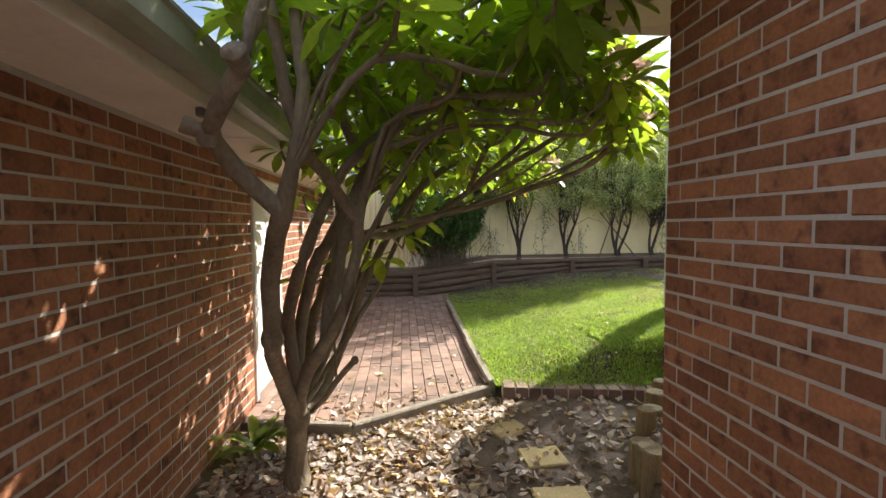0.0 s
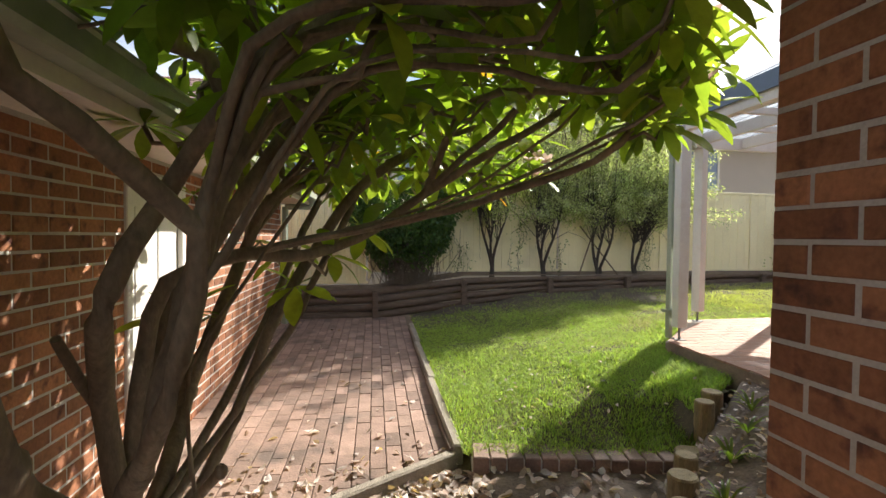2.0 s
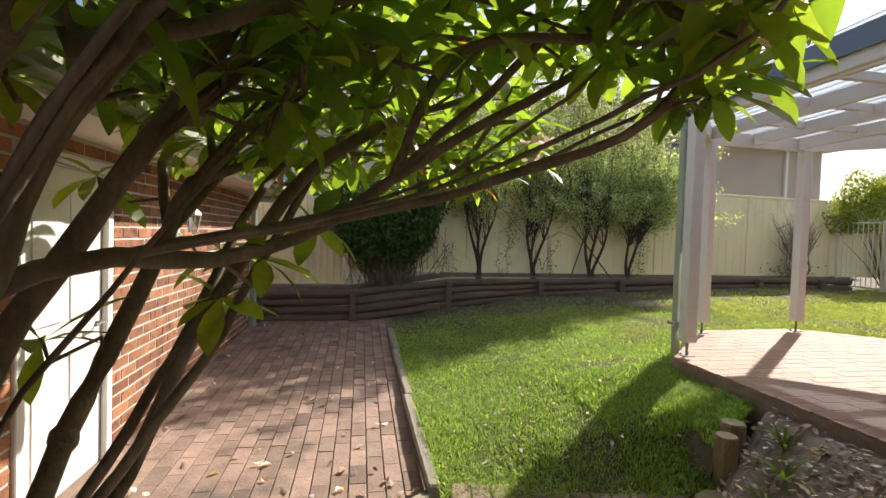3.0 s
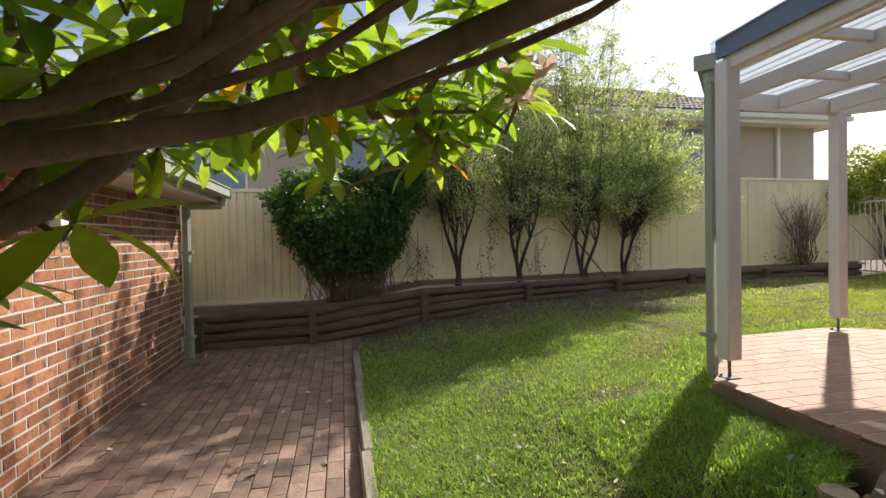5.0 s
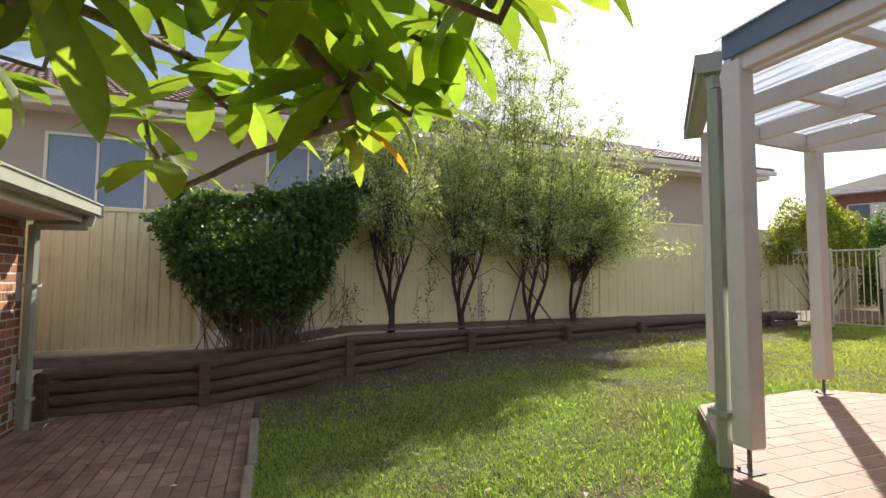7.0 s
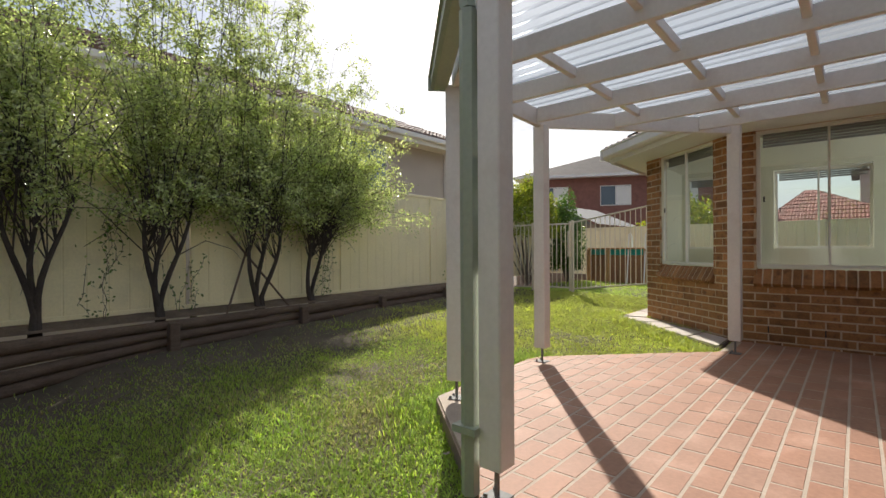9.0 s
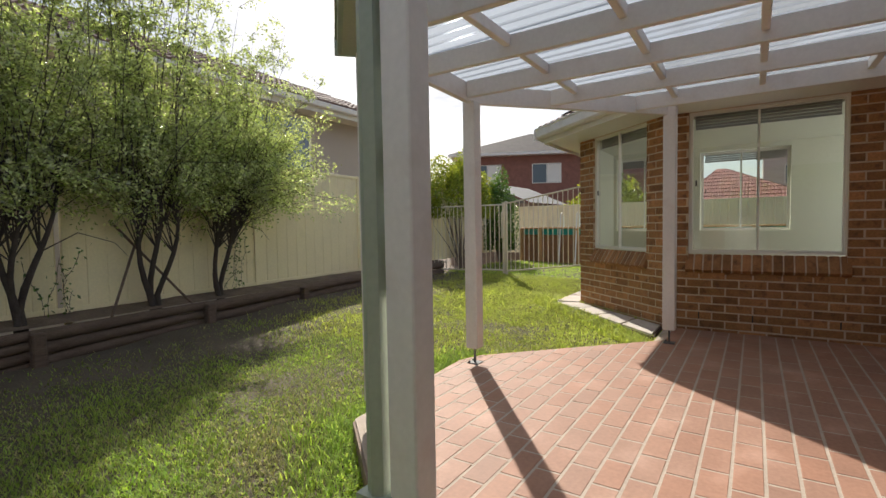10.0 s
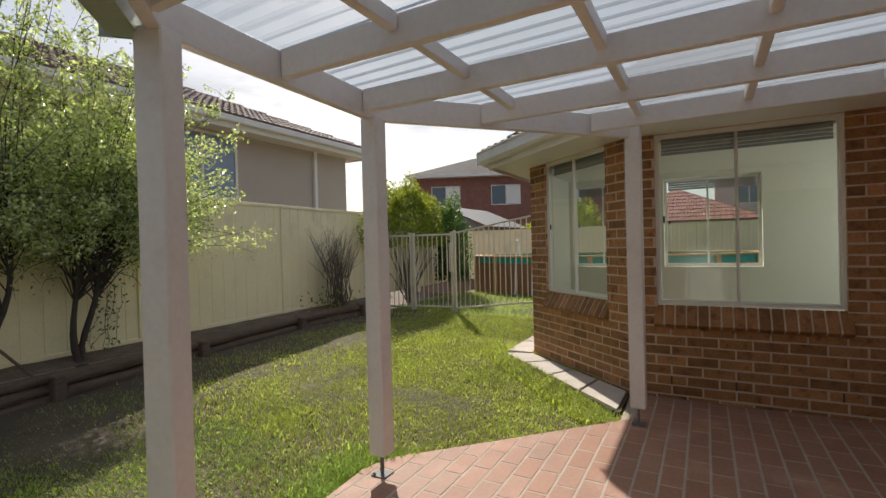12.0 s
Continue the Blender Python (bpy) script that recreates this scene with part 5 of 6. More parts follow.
root = limb([T0, (-0.385, 3.52, -0.42), (-0.36, 3.42, -0.16)])
f1 = limb([(-0.37, 3.10, 0.18), (-0.34, 2.82, 0.46), (-0.27, 2.60, 0.86), (-0.18, 2.40, 1.05)], root)
l2 = limb([(-0.30, 2.27, 1.19), (-0.36, 2.18, 1.30), (-0.29, 2.10, 1.37), (-0.19, 2.02, 1.49), (-0.17, 2.05, 1.62), (-0.13, 2.1, 1.82), (-0.2, 2.15, 2.08)], f1)
r2 = limb([(-0.11, 2.36, 1.30), (-0.08, 2.40, 1.55), (-0.12, 2.45, 1.9), (0.0, 2.5, 2.2)], f1)
s2 = limb([(-0.36, 3.35, 0.20), (-0.37, 3.30, 0.48), (-0.22, 3.02, 0.85), (-0.10, 3.20, 1.20), (0.10, 3.08, 1.42), (0.45, 2.95, 1.66), (0.74, 3.08, 1.89), (1.1, 3.2, 2.05)], root)
s3 = limb([(-0.28, 3.25, 0.12), (-0.10, 2.98, 0.42), (0.03, 2.88, 0.70), (0.065, 2.88, 1.02), (0.0, 2.75, 1.14), (-0.04, 2.58, 1.225), (-0.10, 2.48, 1.28), (-0.16, 2.42, 1.50), (-0.2, 2.35, 1.85), (-0.3, 2.3, 2.2)], root)
s4 = limb([(-0.30, 3.72, -0.18), (-0.20, 3.98, 0.02), (0.02, 4.18, 0.62), (0.25, 4.30, 1.04), (0.50, 4.35, 1.36), (0.85, 4.50, 1.60), (1.20, 4.62, 1.74)], root)
s5 = limb([(-0.30, 3.58, -0.20), (-0.12, 3.40, 0.05), (0.01, 3.28, 0.22)], root)
s6 = limb([(-0.36, 3.75, -0.02), (-0.40, 4.10, 0.24), (-0.30, 4.30, 0.62), (-0.2, 4.5, 1.0), (0.0, 4.7, 1.35), (0.15, 4.9, 1.7), (0.3, 5.0, 2.0)], root)
s7 = limb([(-0.36, 3.5, 0.25), (-0.30, 3.60, 0.65), (-0.15, 3.70, 1.0), (0.05, 3.75, 1.35), (0.25, 3.8, 1.7), (0.35, 3.9, 2.1)], root)
hA = limb([(-0.34, 3.42, 0.22), (-0.28, 3.38, 0.58), (-0.20, 3.38, 0.85), (0.03, 3.51, 0.945), (0.19, 3.79, 0.925), (0.42, 4.03, 1.0), (0.62, 4.10, 1.13), (0.765, 4.02, 1.235), (0.89, 3.94, 1.32), (1.13, 3.93, 1.47), (1.40, 3.97, 1.63), (1.62, 4.0, 1.80)], root)
hB = limb([(0.93, 3.90, 1.40), (1.08, 3.83, 1.53), (1.28, 3.7, 1.74)], min(range(len(nodes)), key=lambda i: (nodes[i] - Vector((0.765, 4.02, 1.235))).length))
kF = limb([(-0.37, 3.44, 0.15), (-0.42, 3.43, 0.35), (-0.44, 3.30, 0.52), (-0.43, 3.16, 0.70)], root)
t1 = limb([(-0.15, 3.75, 0.15), (0.10, 4.0, 0.55), (0.32, 4.3, 1.05), (0.5, 4.6, 1.45), (0.75, 4.8, 1.75)], root)
t2 = limb([(-0.25, 3.9, 0.1), (-0.05, 4.3, 0.6), (0.1, 4.5, 1.05), (0.3, 4.9, 1.5), (0.5, 5.2, 1.8)], root)
t3 = limb([(0.05, 3.25, 1.25), (0.3, 3.35, 1.5), (0.7, 3.6, 1.75), (1.1, 3.7, 1.95)], s3 - 14)
t4 = limb([(-0.1, 3.3, 0.55), (0.1, 3.5, 0.95), (0.3, 3.7, 1.3), (0.5, 4.0, 1.6), (0.8, 4.2, 1.9)], s5 - 2)
h1 = limb([(-0.05, 4.35, 1.22), (0.25, 4.75, 1.40), (0.6, 5.1, 1.50), (0.95, 5.45, 1.56), (1.05, 5.7, 1.60)], s6 - 8)
h2 = limb([(0.95, 3.75, 1.64), (1.35, 3.6, 1.66), (1.75, 3.55, 1.66)], hA - 7)

MAIN = len(nodes)
# the path of the camera keeps a clear tunnel below the crown
CLEAR = [(0.29, 0.5), (0.5, 1.6), (0.65, 2.2), (0.82, 2.65), (1.0, 3.2), (1.1, 3.5), (1.22, 4.0), (1.4, 4.35), (1.6, 4.6)]


def crown_low(x, y):
    near = min(math.hypot(x - a, y - b) for a, b in CLEAR)
    return 1.42 + 0.38 * max(0.0, 1 - near / 0.8) - 0.06 * max(0.0, y - 4.5) + 0.10 * max(0.0, -x)


tips = []
tries = 0
def in_view(p, eye, heading, pitch, edge):
    """Whether a point shows to the right of an edge angle for someone looking that way (keeps that sky clear)."""
    d = p - Vector(eye)
    az = math.degrees(math.atan2(d.x, d.y)) - heading
    fl = math.hypot(d.x, d.y)
    return d.y > 0.2 and edge < az < 46 and math.degrees(math.atan2(d.z, fl * math.cos(math.radians(az)))) < 37 + pitch


while len(tips) < 330 and tries < 14000:
    tries += 1
    w, rr = rng.uniform(0, 2 * math.pi), math.sqrt(rng.uniform(0, 1))
    x, y = 0.62 + 1.55 * rr * math.cos(w), 3.85 + 2.15 * rr * math.sin(w)
    if y < 2.0 or (x > 1.5 and y < 2.95) or (x > 1.0 and y < 2.3):
        continue
    lo = crown_low(x, y)
    hi = 2.75 - 0.85 * rr * rr
    z = lo + (hi - lo) * rng.uniform(0, 1) ** 1.25
    p = Vector((x, y, z))
    if in_view(p, (1.1, 3.48, 0.98), 12.2, -2, 13) or in_view(p, (1.00, 3.22, 1.00), 11.8, -2, 15) or in_view(p, (1.22, 4.0, 0.98), 15.0, 1, 10) or (x < 0.0 and z < 1.75 and y < 4.0) or x < -0.62 or (y < 2.95 and x > 0.02 + 0.574 * (y - 0.5)) or (y < 3.6 and x > 1.62):
        continue
    if all((p - q).length > 0.142 for q in tips):
        tips.append(p)
for p in ((1.50, 3.02, 1.76), (1.60, 3.12, 1.60), (1.64, 3.35, 1.66), (1.80, 3.6, 1.54), (1.90, 3.75, 1.80), (1.52, 3.32, 2.0), (1.60, 3.42, 2.15), (1.68, 3.36, 1.85), (1.70, 3.52, 2.04), (1.76, 3.64, 1.86), (1.50, 3.50, 2.3), (1.62, 3.62, 2.4), (1.42, 3.40, 2.2), (1.80, 3.76, 2.1), (1.86, 3.88, 1.95), (1.70, 3.82, 2.35), (1.34, 3.36, 2.05), (-0.40, 3.3, 1.9), (-0.50, 3.6, 2.0), (-0.30, 3.5, 2.06), (-0.55, 3.9, 1.95), (-0.25, 3.1, 1.95), (-0.45, 4.2, 1.92), (1.60, 4.75, 1.46), (1.05, 5.71, 1.58), (0.55, 5.55, 1.55), (0.31, 3.95, 0.92), (0.45, 4.35, 1.05), (-0.05, 4.75, 0.92), (0.1, 4.2, 0.75), (-0.42, 4.0, 0.62), (1.45, 5.6, 1.66), (0.15, 5.2, 1.45), (-0.55, 4.6, 1.25)):
    tips.append(Vector(p))
# extra crown tips, added largely out of view to shade what lies below
for k in range(95):
    p = Vector((rng.uniform(-0.7, 0.8), rng.uniform(2.5, 4.9), rng.uniform(2.1, 2.9)))
    if all((p - q).length > 0.14 for q in tips):
        tips.append(p)
axis = Vector((0.0, 3.6, 0.9))
tips.sort(key=lambda p: (p - axis).length)
tip_nodes = []
for j, p in enumerate(tips):
    best, cost = None, 1e9
    long_shoot = j % 5 < 2 and p.x > 0.2 and p.z < 2.1 and p.y < 4.3
    for i, q in enumerate(nodes):
        if long_shoot and (i >= MAIN or not 0.45 < q.z < 1.25 or q.x > 0.15):
            continue
        d = p - q
        L = d.length
        c = L * (1.0 + 0.8 * max(0.0, -d.z / (L + 1e-6) + 0.1)) + (3.0 if q.z < 0.2 else 0.0) + (0.4 if L < 0.12 else 0)
        if parents[i] >= 0:
            flow = (q - nodes[parents[i]]).normalized()
            c *= 1.25 - 0.35 * flow.dot(d / (L + 1e-6))
        if c < cost:
            best, cost = i, c
    q = nodes[best]
    flow = (q - nodes[parents[best]]).normalized() if parents[best] >= 0 else Vector((0, 0, 1))
    L = (p - q).length
    mid = q + flow * L * 0.30 + (p - q) * 0.25 + Vector((0, 0, -0.03 * L))
    near_tip = p - Vector((0, 0, 1)) * min(0.10, L * 0.25) - (p - q) * 0.12
    tip_nodes.append(limb([mid, near_tip, p], best))
load = [0] * len(nodes)
for t in tip_nodes + [l2, r2, s2, s3, s4, s5, s6, s7, hA, hB, kF]:
    while t >= 0:
        load[t] += 1
        t = parents[t]
radius = [min(0.0078 * max(1, k) ** 0.36, 0.040 - 0.008 * max(0.0, min(1.0, p.z - 0.4))) for k, p in zip(load, nodes)]


def stout(tip, r0, r1):
    """Sets the least thickness of a stem from the fork at its foot to its tip."""
    chain, t = [], tip
    while t > root:
        chain.append(t)
        t = parents[t]
    for i, c in enumerate(reversed(chain)):
        radius[c] = max(radius[c], r0 + (r1 - r0) * i / max(1, len(chain) - 1))


for tip, r0, r1 in ((f1, 0.046, 0.040), (l2, 0.046, 0.026), (r2, 0.046, 0.022), (s2, 0.042, 0.018), (s3, 0.034, 0.022), (s4, 0.034, 0.013), (hA, 0.034, 0.017), (hB, 0.024, 0.015), (kF, 0.024, 0.017), (s5, 0.020, 0.018), (s6, 0.030, 0.014), (s7, 0.026, 0.012)):
    stout(tip, r0, r1)
t = root
while t >= 0:
    radius[t] = 0.062 + 0.030 * max(0.0, min(1.0, (-0.40 - nodes[t].z) / 0.25))
    t = parents[t]
children = {}
for i, p in enumerate(parents):
    children.setdefault(p, []).append(i)
# chains between forks become limbs
wood_main, wood_thin, starts = [], Geo(), [0]
seen = set()
while starts:
    s = starts.pop()
    chain = [s]
    cur = s
    while True:
        kids = sorted(children.get(cur, []), key=lambda k: -load[k])
        kids = [k for k in kids if k not in seen]
        if not kids:
            break
        seen.add(kids[0])
        chain.append(kids[0])
        for k in kids[1:]:
            seen.add(k)
            starts.append(-k)
        cur = kids[0]
    if s < 0:
        chain[0] = -s
        cur = -s
        while True:
            kids = [k for k in sorted(children.get(cur, []), key=lambda k: -load[k]) if k not in seen]
            if not kids:
                break
            seen.add(kids[0])
            chain.append(kids[0])
            for k in kids[1:]:
                seen.add(k)
                starts.append(-k)
            cur = kids[0]
        chain = [parents[-s]] + chain
    pts = [nodes[c] - T0 for c in chain]
    rad = [radius[c] for c in chain]
    if s < 0:
        rad[0] = rad[1]
    rad = [r * (1 + 0.10 * noise.noise(p * 9)) for r, p in zip(rad, pts)]
    if rad[0] > 0.0105:
        wood_main.append(("limb" if rad[0] > 0.022 else "branch", Geo().tube(pts, rad, 12 if rad[0] > 0.022 else 8)))
    else:
        wood_thin.tube(pts, rad, 7)
for kind, g in wood_main:
    part(kind, g, BARK, tree, smooth=True)
tagged(part("twig_growth", wood_thin, BARK, tree, smooth=True), kind="stuff")
# knots and cut stubs
for c, r in (((-0.36, 2.18, 1.30), 0.04), ((-0.36, 3.40, -0.17), 0.062), ((0.01, 3.28, 0.24), 0.026), ((-0.42, 4.12, 0.28), 0.026), ((-0.36, 2.86, 0.45), 0.038)):
    near = min(range(len(nodes)), key=lambda i: (nodes[i] - Vector(c)).length)
    b, r = nodes[near] - T0, radius[near] * 1.28
    g = Geo().tube([b + Vector((0, 0, -r * 1.1)), b + Vector((0, 0, -r * 0.6)), b, b + Vector((0, 0, r * 0.6)), b + Vector((0, 0, r))], [r * 0.5, r * 0.9, r, r * 0.85, r * 0.4], 10)
    part("knot", g, BARK, tree, smooth=True)
for c, d, r, L in (((-0.36, 2.18, 1.30), (-0.75, -0.35, 0.3), 0.027, 0.085), ((-0.20, 2.03, 1.48), (-0.10, -0.75, 0.45), 0.036, 0.06)):
    near = min(range(len(nodes)), key=lambda i: (nodes[i] - Vector(c)).length)
    b, d = nodes[near] - T0, Vector(d).normalized()
    g = Geo().tube([b, b + d * L * 0.5, b + d * L * 0.85, b + d * L, b + d * L * 0.985, b + d * L * 0.93], [r, r * 0.95, r * 1.15, r * 1.05, r * 0.75, r * 0.3], 12)
    part("cut_stub", g, BARK, tree, smooth=True)


def rosette(p, n, out, far, budget, old_chance=0.03):
    """A whorl of leaves at a branch tip."""
    base = rng.uniform(0, 6.28)
    for k in range(n):
        w = base + k * 2.4 + rng.uniform(-0.25, 0.25)
        lift = rng.uniform(-0.75, 0.45) if k < n * 0.7 else rng.uniform(0.3, 1.0)
        i = rng.randrange(5)
        s = rng.uniform(0.75, 1.15)
        m = Matrix.Translation(p - T0) @ Euler((rng.uniform(-0.3, 0.3), -lift, w)).to_matrix().to_4x4() @ Matrix.Scale(s, 4)
        if budget[0] > 0:
            ob = new("leaf", OLD_MESH if rng.random() < old_chance else LEAF_MESHES[i])
            ob.parent, ob.matrix_basis = tree, m
            budget[0] -= 1
        else:
            q = len(far.v)
            far.v += [tuple(m @ Vector(c)) for c in LEAVES[i].v]
            far.f += [tuple(q + a for a in f) for f in LEAVES[i].f]


far_leaves, budget = Geo(), [300]
order = sorted(range(len(tips)), key=lambda i: abs(tips[i].y - 5.2) + abs(tips[i].x - 1.0) * 0.6)
for i in order:
    rosette(tips[i], rng.randint(7, 11), None, far_leaves, budget)
tagged(part("leaves", far_leaves, LEAF_FAR, tree, smooth=True), kind="stuff")
# flowers: five-petalled, in loose heads
petal = Geo()
for k in range(5):
    w = 2 * math.pi * k / 5
    m = Euler((0.35, -0.5, w)).to_matrix().to_4x4()
    q = len(petal.v)
    petal.v += [tuple(m @ Vector(c)) for c in ((0.0, 0, 0), (0.018, 0.012, 0.003), (0.036, 0.010, 0.002), (0.042, -0.002, 0.0), (0.032, -0.012, 0.004), (0.014, -0.010, 0.004))]
    petal.f.append(tuple(range(q, q + 6)))
FLOWER = petal.mesh("flower", PETAL, True)
for c, n in (((1.60, 3.06, 1.74), 12), ((1.66, 3.25, 1.66), 10), ((1.52, 3.12, 1.90), 10), ((1.60, 4.75, 1.52), 7), ((1.3, 3.3, 1.95), 4), ((0.75, 4.6, 1.75), 3), ((1.95, 3.8, 1.6), 4), ((1.66, 3.40, 1.98), 9), ((1.70, 3.55, 1.88), 8)):
    for k in range(n):
        p = Vector(c) + Vector((rng.gauss(0, 0.055), rng.gauss(0, 0.055), rng.gauss(0, 0.05)))
        ob = new("flower", FLOWER)
        ob.parent = tree
        ob.matrix_basis = Matrix.Translation(p - T0) @ Euler((rng.uniform(-1, 1), rng.uniform(-1, 1), rng.uniform(0, 6))).to_matrix().to_4x4() @ Matrix.Scale(1.35, 4)

# ---- small-leaved planting: clouds of leaves on twigs ----
nrg = np.random.default_rng(3)


def leaf_cloud(points, dirs, L, W, mat, name, parent, label=""):
    """One mesh of small pointed leaves, two triangles each."""
    n = len(points)
    side = np.cross(dirs, nrg.normal(size=(n, 3)))
    side /= np.linalg.norm(side, axis=1, keepdims=True) + 1e-9
    ln = (L * nrg.uniform(0.6, 1.3, n))[:, None]
    wd = (W * nrg.uniform(0.7, 1.3, n))[:, None]
    a, b = points, points + dirs * ln
    c = points + dirs * ln * 0.45 + side * wd
    e = points + dirs * ln * 0.45 - side * wd
    v = np.stack([a, c, b, e], 1).reshape(-1, 3)
    k = np.arange(n)[:, None] * 4
    tris = np.concatenate([k + [0, 1, 2], k + [0, 2, 3]], 1).reshape(-1, 3)
    ob = new(name, fast_mesh(name, v, tris, mat))
    ob.parent = parent
    if label:
        ob["label"] = label
    return tagged(ob, kind="stuff")


def unit(a):
    return a / (np.linalg.norm(a, axis=1, keepdims=True) + 1e-9)


def fence_tree(x, stems, seed, blobs, wisps, label):
    r = random.Random(seed)
    y = fence_y(x) - 0.24
    z = 0.26
    t = thing("fence_tree", label, "tree", group="trees along the fence", at=(x, y, z))
    pts, dirs = [], []
    wood = []
    for k in range(stems):
        lean = (k - (stems - 1) / 2) * 0.22 + r.uniform(-0.05, 0.05)
        chain, p = [Vector((0.03 * k, 0, -0.12))], Vector((0.03 * k, 0, 0))
        h = r.uniform(1.25, 1.5)
        for s in range(1, 9):
            f = s / 8
            p = Vector((0.03 * k + lean * f ** 1.3 + 0.05 * math.sin(f * 5 + seed + k), 0.05 * math.sin(f * 4 + k) - 0.08 * f, h * f))
            chain.append(p)
        part("trunk", Geo().tube(chain, [0.036 - 0.022 * i / 8 for i in range(9)], 8), TRUNK, t, smooth=True)
        wood.append(chain)
    twigs = Geo()
    for bx, by, bz, sx, sy, sz, n in blobs:
        c = Vector((bx, by, bz))
        count = max(14, int(n / 95))
        for k in range(count):
            q = c + Vector((r.gauss(0, sx * 0.85), r.gauss(0, sy * 0.7), r.gauss(0.0, sz * 0.8)))
            st = r.choice(wood)[r.randint(4, 8)]
            m = st.lerp(q, 0.5) + Vector((0, 0, 0.14))
            e = q + (q - m) * 0.35 - Vector((0, 0, 0.10))
            twigs.tube([st, m, q, e], [0.007, 0.005, 0.003, 0.0015], 5, caps=False)
            m_n = int(1.5 * n / count)
            # leaves sit in sprays along the outer half of each drooping twig
            f = nrg.uniform(0.0, 1.0, m_n)[:, None]
            a1, a2, a3 = np.array(m)[None, :], np.array(q)[None, :], np.array(e)[None, :]
            line = a1 * (1 - f) ** 2 + 2 * a2 * f * (1 - f) + a3 * f ** 2
            pts.append(line + nrg.normal(size=(m_n, 3)) * np.array([0.055, 0.05, 0.055]))
    for wx, wz, top, n in wisps:
        for k in range(int(n * 0.5)):
            a = Vector((wx + r.gauss(0, 0.22), r.gauss(-0.08, 0.1), wz - 0.3))
            h = (top - wz) * r.uniform(0.3, 0.9)
            lean = r.gauss(0.12, 0.42)
            chain = [a]
            for q in range(1, 8):
                f = q / 7
                chain.append(a + Vector((lean * f ** 1.4 + 0.05 * math.sin(5 * f + k), 0.12 * math.sin(3 * f + k * 1.7), h * f)))
            twigs.tube(chain, [0.0065 - 0.0007 * q for q in range(8)], 5, caps=False)
            # short side sprays, each with its own leaves
            for q in range(13):
                c = chain[r.randint(1, 7)] + Vector((0, 0, r.uniform(-0.08, 0.08)))
                w = r.uniform(0, 6.28)
                reach = r.uniform(0.12, 0.36)
                e = c + Vector((math.cos(w) * reach, math.sin(w) * reach * 0.6, r.uniform(0.0, 0.24)))
                twigs.tube([c, c.lerp(e, 0.5) + Vector((0, 0, 0.03)), e], [0.004, 0.003, 0.0015], 4, caps=False)
                cnt = 30
                f = nrg.uniform(0.15, 1.08, cnt)[:, None]
                pts.append(np.array(c)[None, :] * (1 - f) + np.array(e)[None, :] * f + nrg.normal(size=(cnt, 3)) * 0.032)
    tagged(part("twig_growth", twigs, TRUNK, t), kind="stuff")
    pts = np.concatenate(pts)
    pts = pts[pts[:, 2] > 1.0 + nrg.normal(size=len(pts)) * 0.12]
    d = unit(nrg.normal(size=pts.shape) * [1, 1, 0.8] + [0, 0, -0.5])
    leaf_cloud(pts, d, 0.046, 0.0115, TREELEAF, "crown", t)


fence_tree(2.78, 3, 1, [(-0.05, -0.1, 1.65, 0.42, 0.3, 0.45, 3000), (0.0, -0.1, 2.25, 0.42, 0.3, 0.45, 2600), (-0.30, -0.15, 2.5, 0.40, 0.3, 0.45, 2400)], [(0.0, 1.7, 4.8, 28), (-0.40, 1.8, 5.2, 30)], "slender dark-stemmed tree with thin grey-green leaves by the fence")
fence_tree(3.88, 3, 2, [(0.0, -0.15, 1.65, 0.60, 0.34, 0.45, 6000), (0.1, -0.1, 2.25, 0.56, 0.32, 0.42, 4400)], [(0.0, 1.8, 6.0, 42), (0.5, 1.8, 5.7, 30)], "slender dark-stemmed tree with silvery leaves by the fence")
fence_tree(5.12, 3, 3, [(0.0, -0.15, 1.65, 0.58, 0.34, 0.45, 6000), (0.05, -0.1, 2.25, 0.58, 0.32, 0.45, 5000)], [(-0.2, 1.8, 6.0, 44), (0.4, 1.8, 5.6, 34)], "dark-stemmed tree with tall sparse shoots by the fence")
fence_tree(5.98, 2, 4, [(0.15, -0.15, 1.6, 0.64, 0.36, 0.42, 7000), (0.75, -0.15, 1.85, 0.62, 0.34, 0.45, 7500), (0.1, -0.1, 2.25, 0.6, 0.32, 0.40, 5000)], [(0.3, 1.9, 4.4, 26)], "rounded dark-stemmed tree with light green leaves by the fence")
# prop stakes leaning on the fence
for a, b in (((4.75, 1.28), (5.55, 0.28)), ((5.02, 1.05), (4.62, 0.28))):
    g = Geo().tube([(a[0], fence_y(a[0]) - 0.10, a[1]), (b[0], fence_y(b[0]) - 0.34, b[1] - 0.05)], 0.014, 7)
    tagged(part("stake", g, SLEEPER), "thin weathered timber stake leaning on the fence", "stake", group="leaning stakes")

# climber over the fence
bush = thing("climber_bush", "dense dark green climber spilling over the fence", "bush", at=(1.12, fence_y(1.1) - 0.24, 0.12))
n = 30000
w, h = nrg.uniform(0, 2 * np.pi, n), nrg.uniform(0, 1, n) ** 0.75
rad = (0.42 + 0.78 * np.sin(np.clip(h, 0, 1) * 1.85) ** 1.1) * np.sqrt(nrg.uniform(0.35, 1, n))
lump = np.array([noise.noise(Vector((math.cos(a) * 2.2, math.sin(a) * 2.2, b * 3))) + 0.8 * noise.noise(Vector((math.cos(a) * 7, math.sin(a) * 7, b * 9))) for a, b in zip(w, h)])
rad *= 1 + 0.34 * lump
pts = np.stack([0.0 + rad * np.cos(w) * 0.92, -0.12 + rad * np.sin(w) * 0.46, 0.12 + h * (1.78 + 0.22 * np.cos(w)) + 0.20 * lump], 1)
sprig = nrg.uniform(0, 1, n) < 0.03
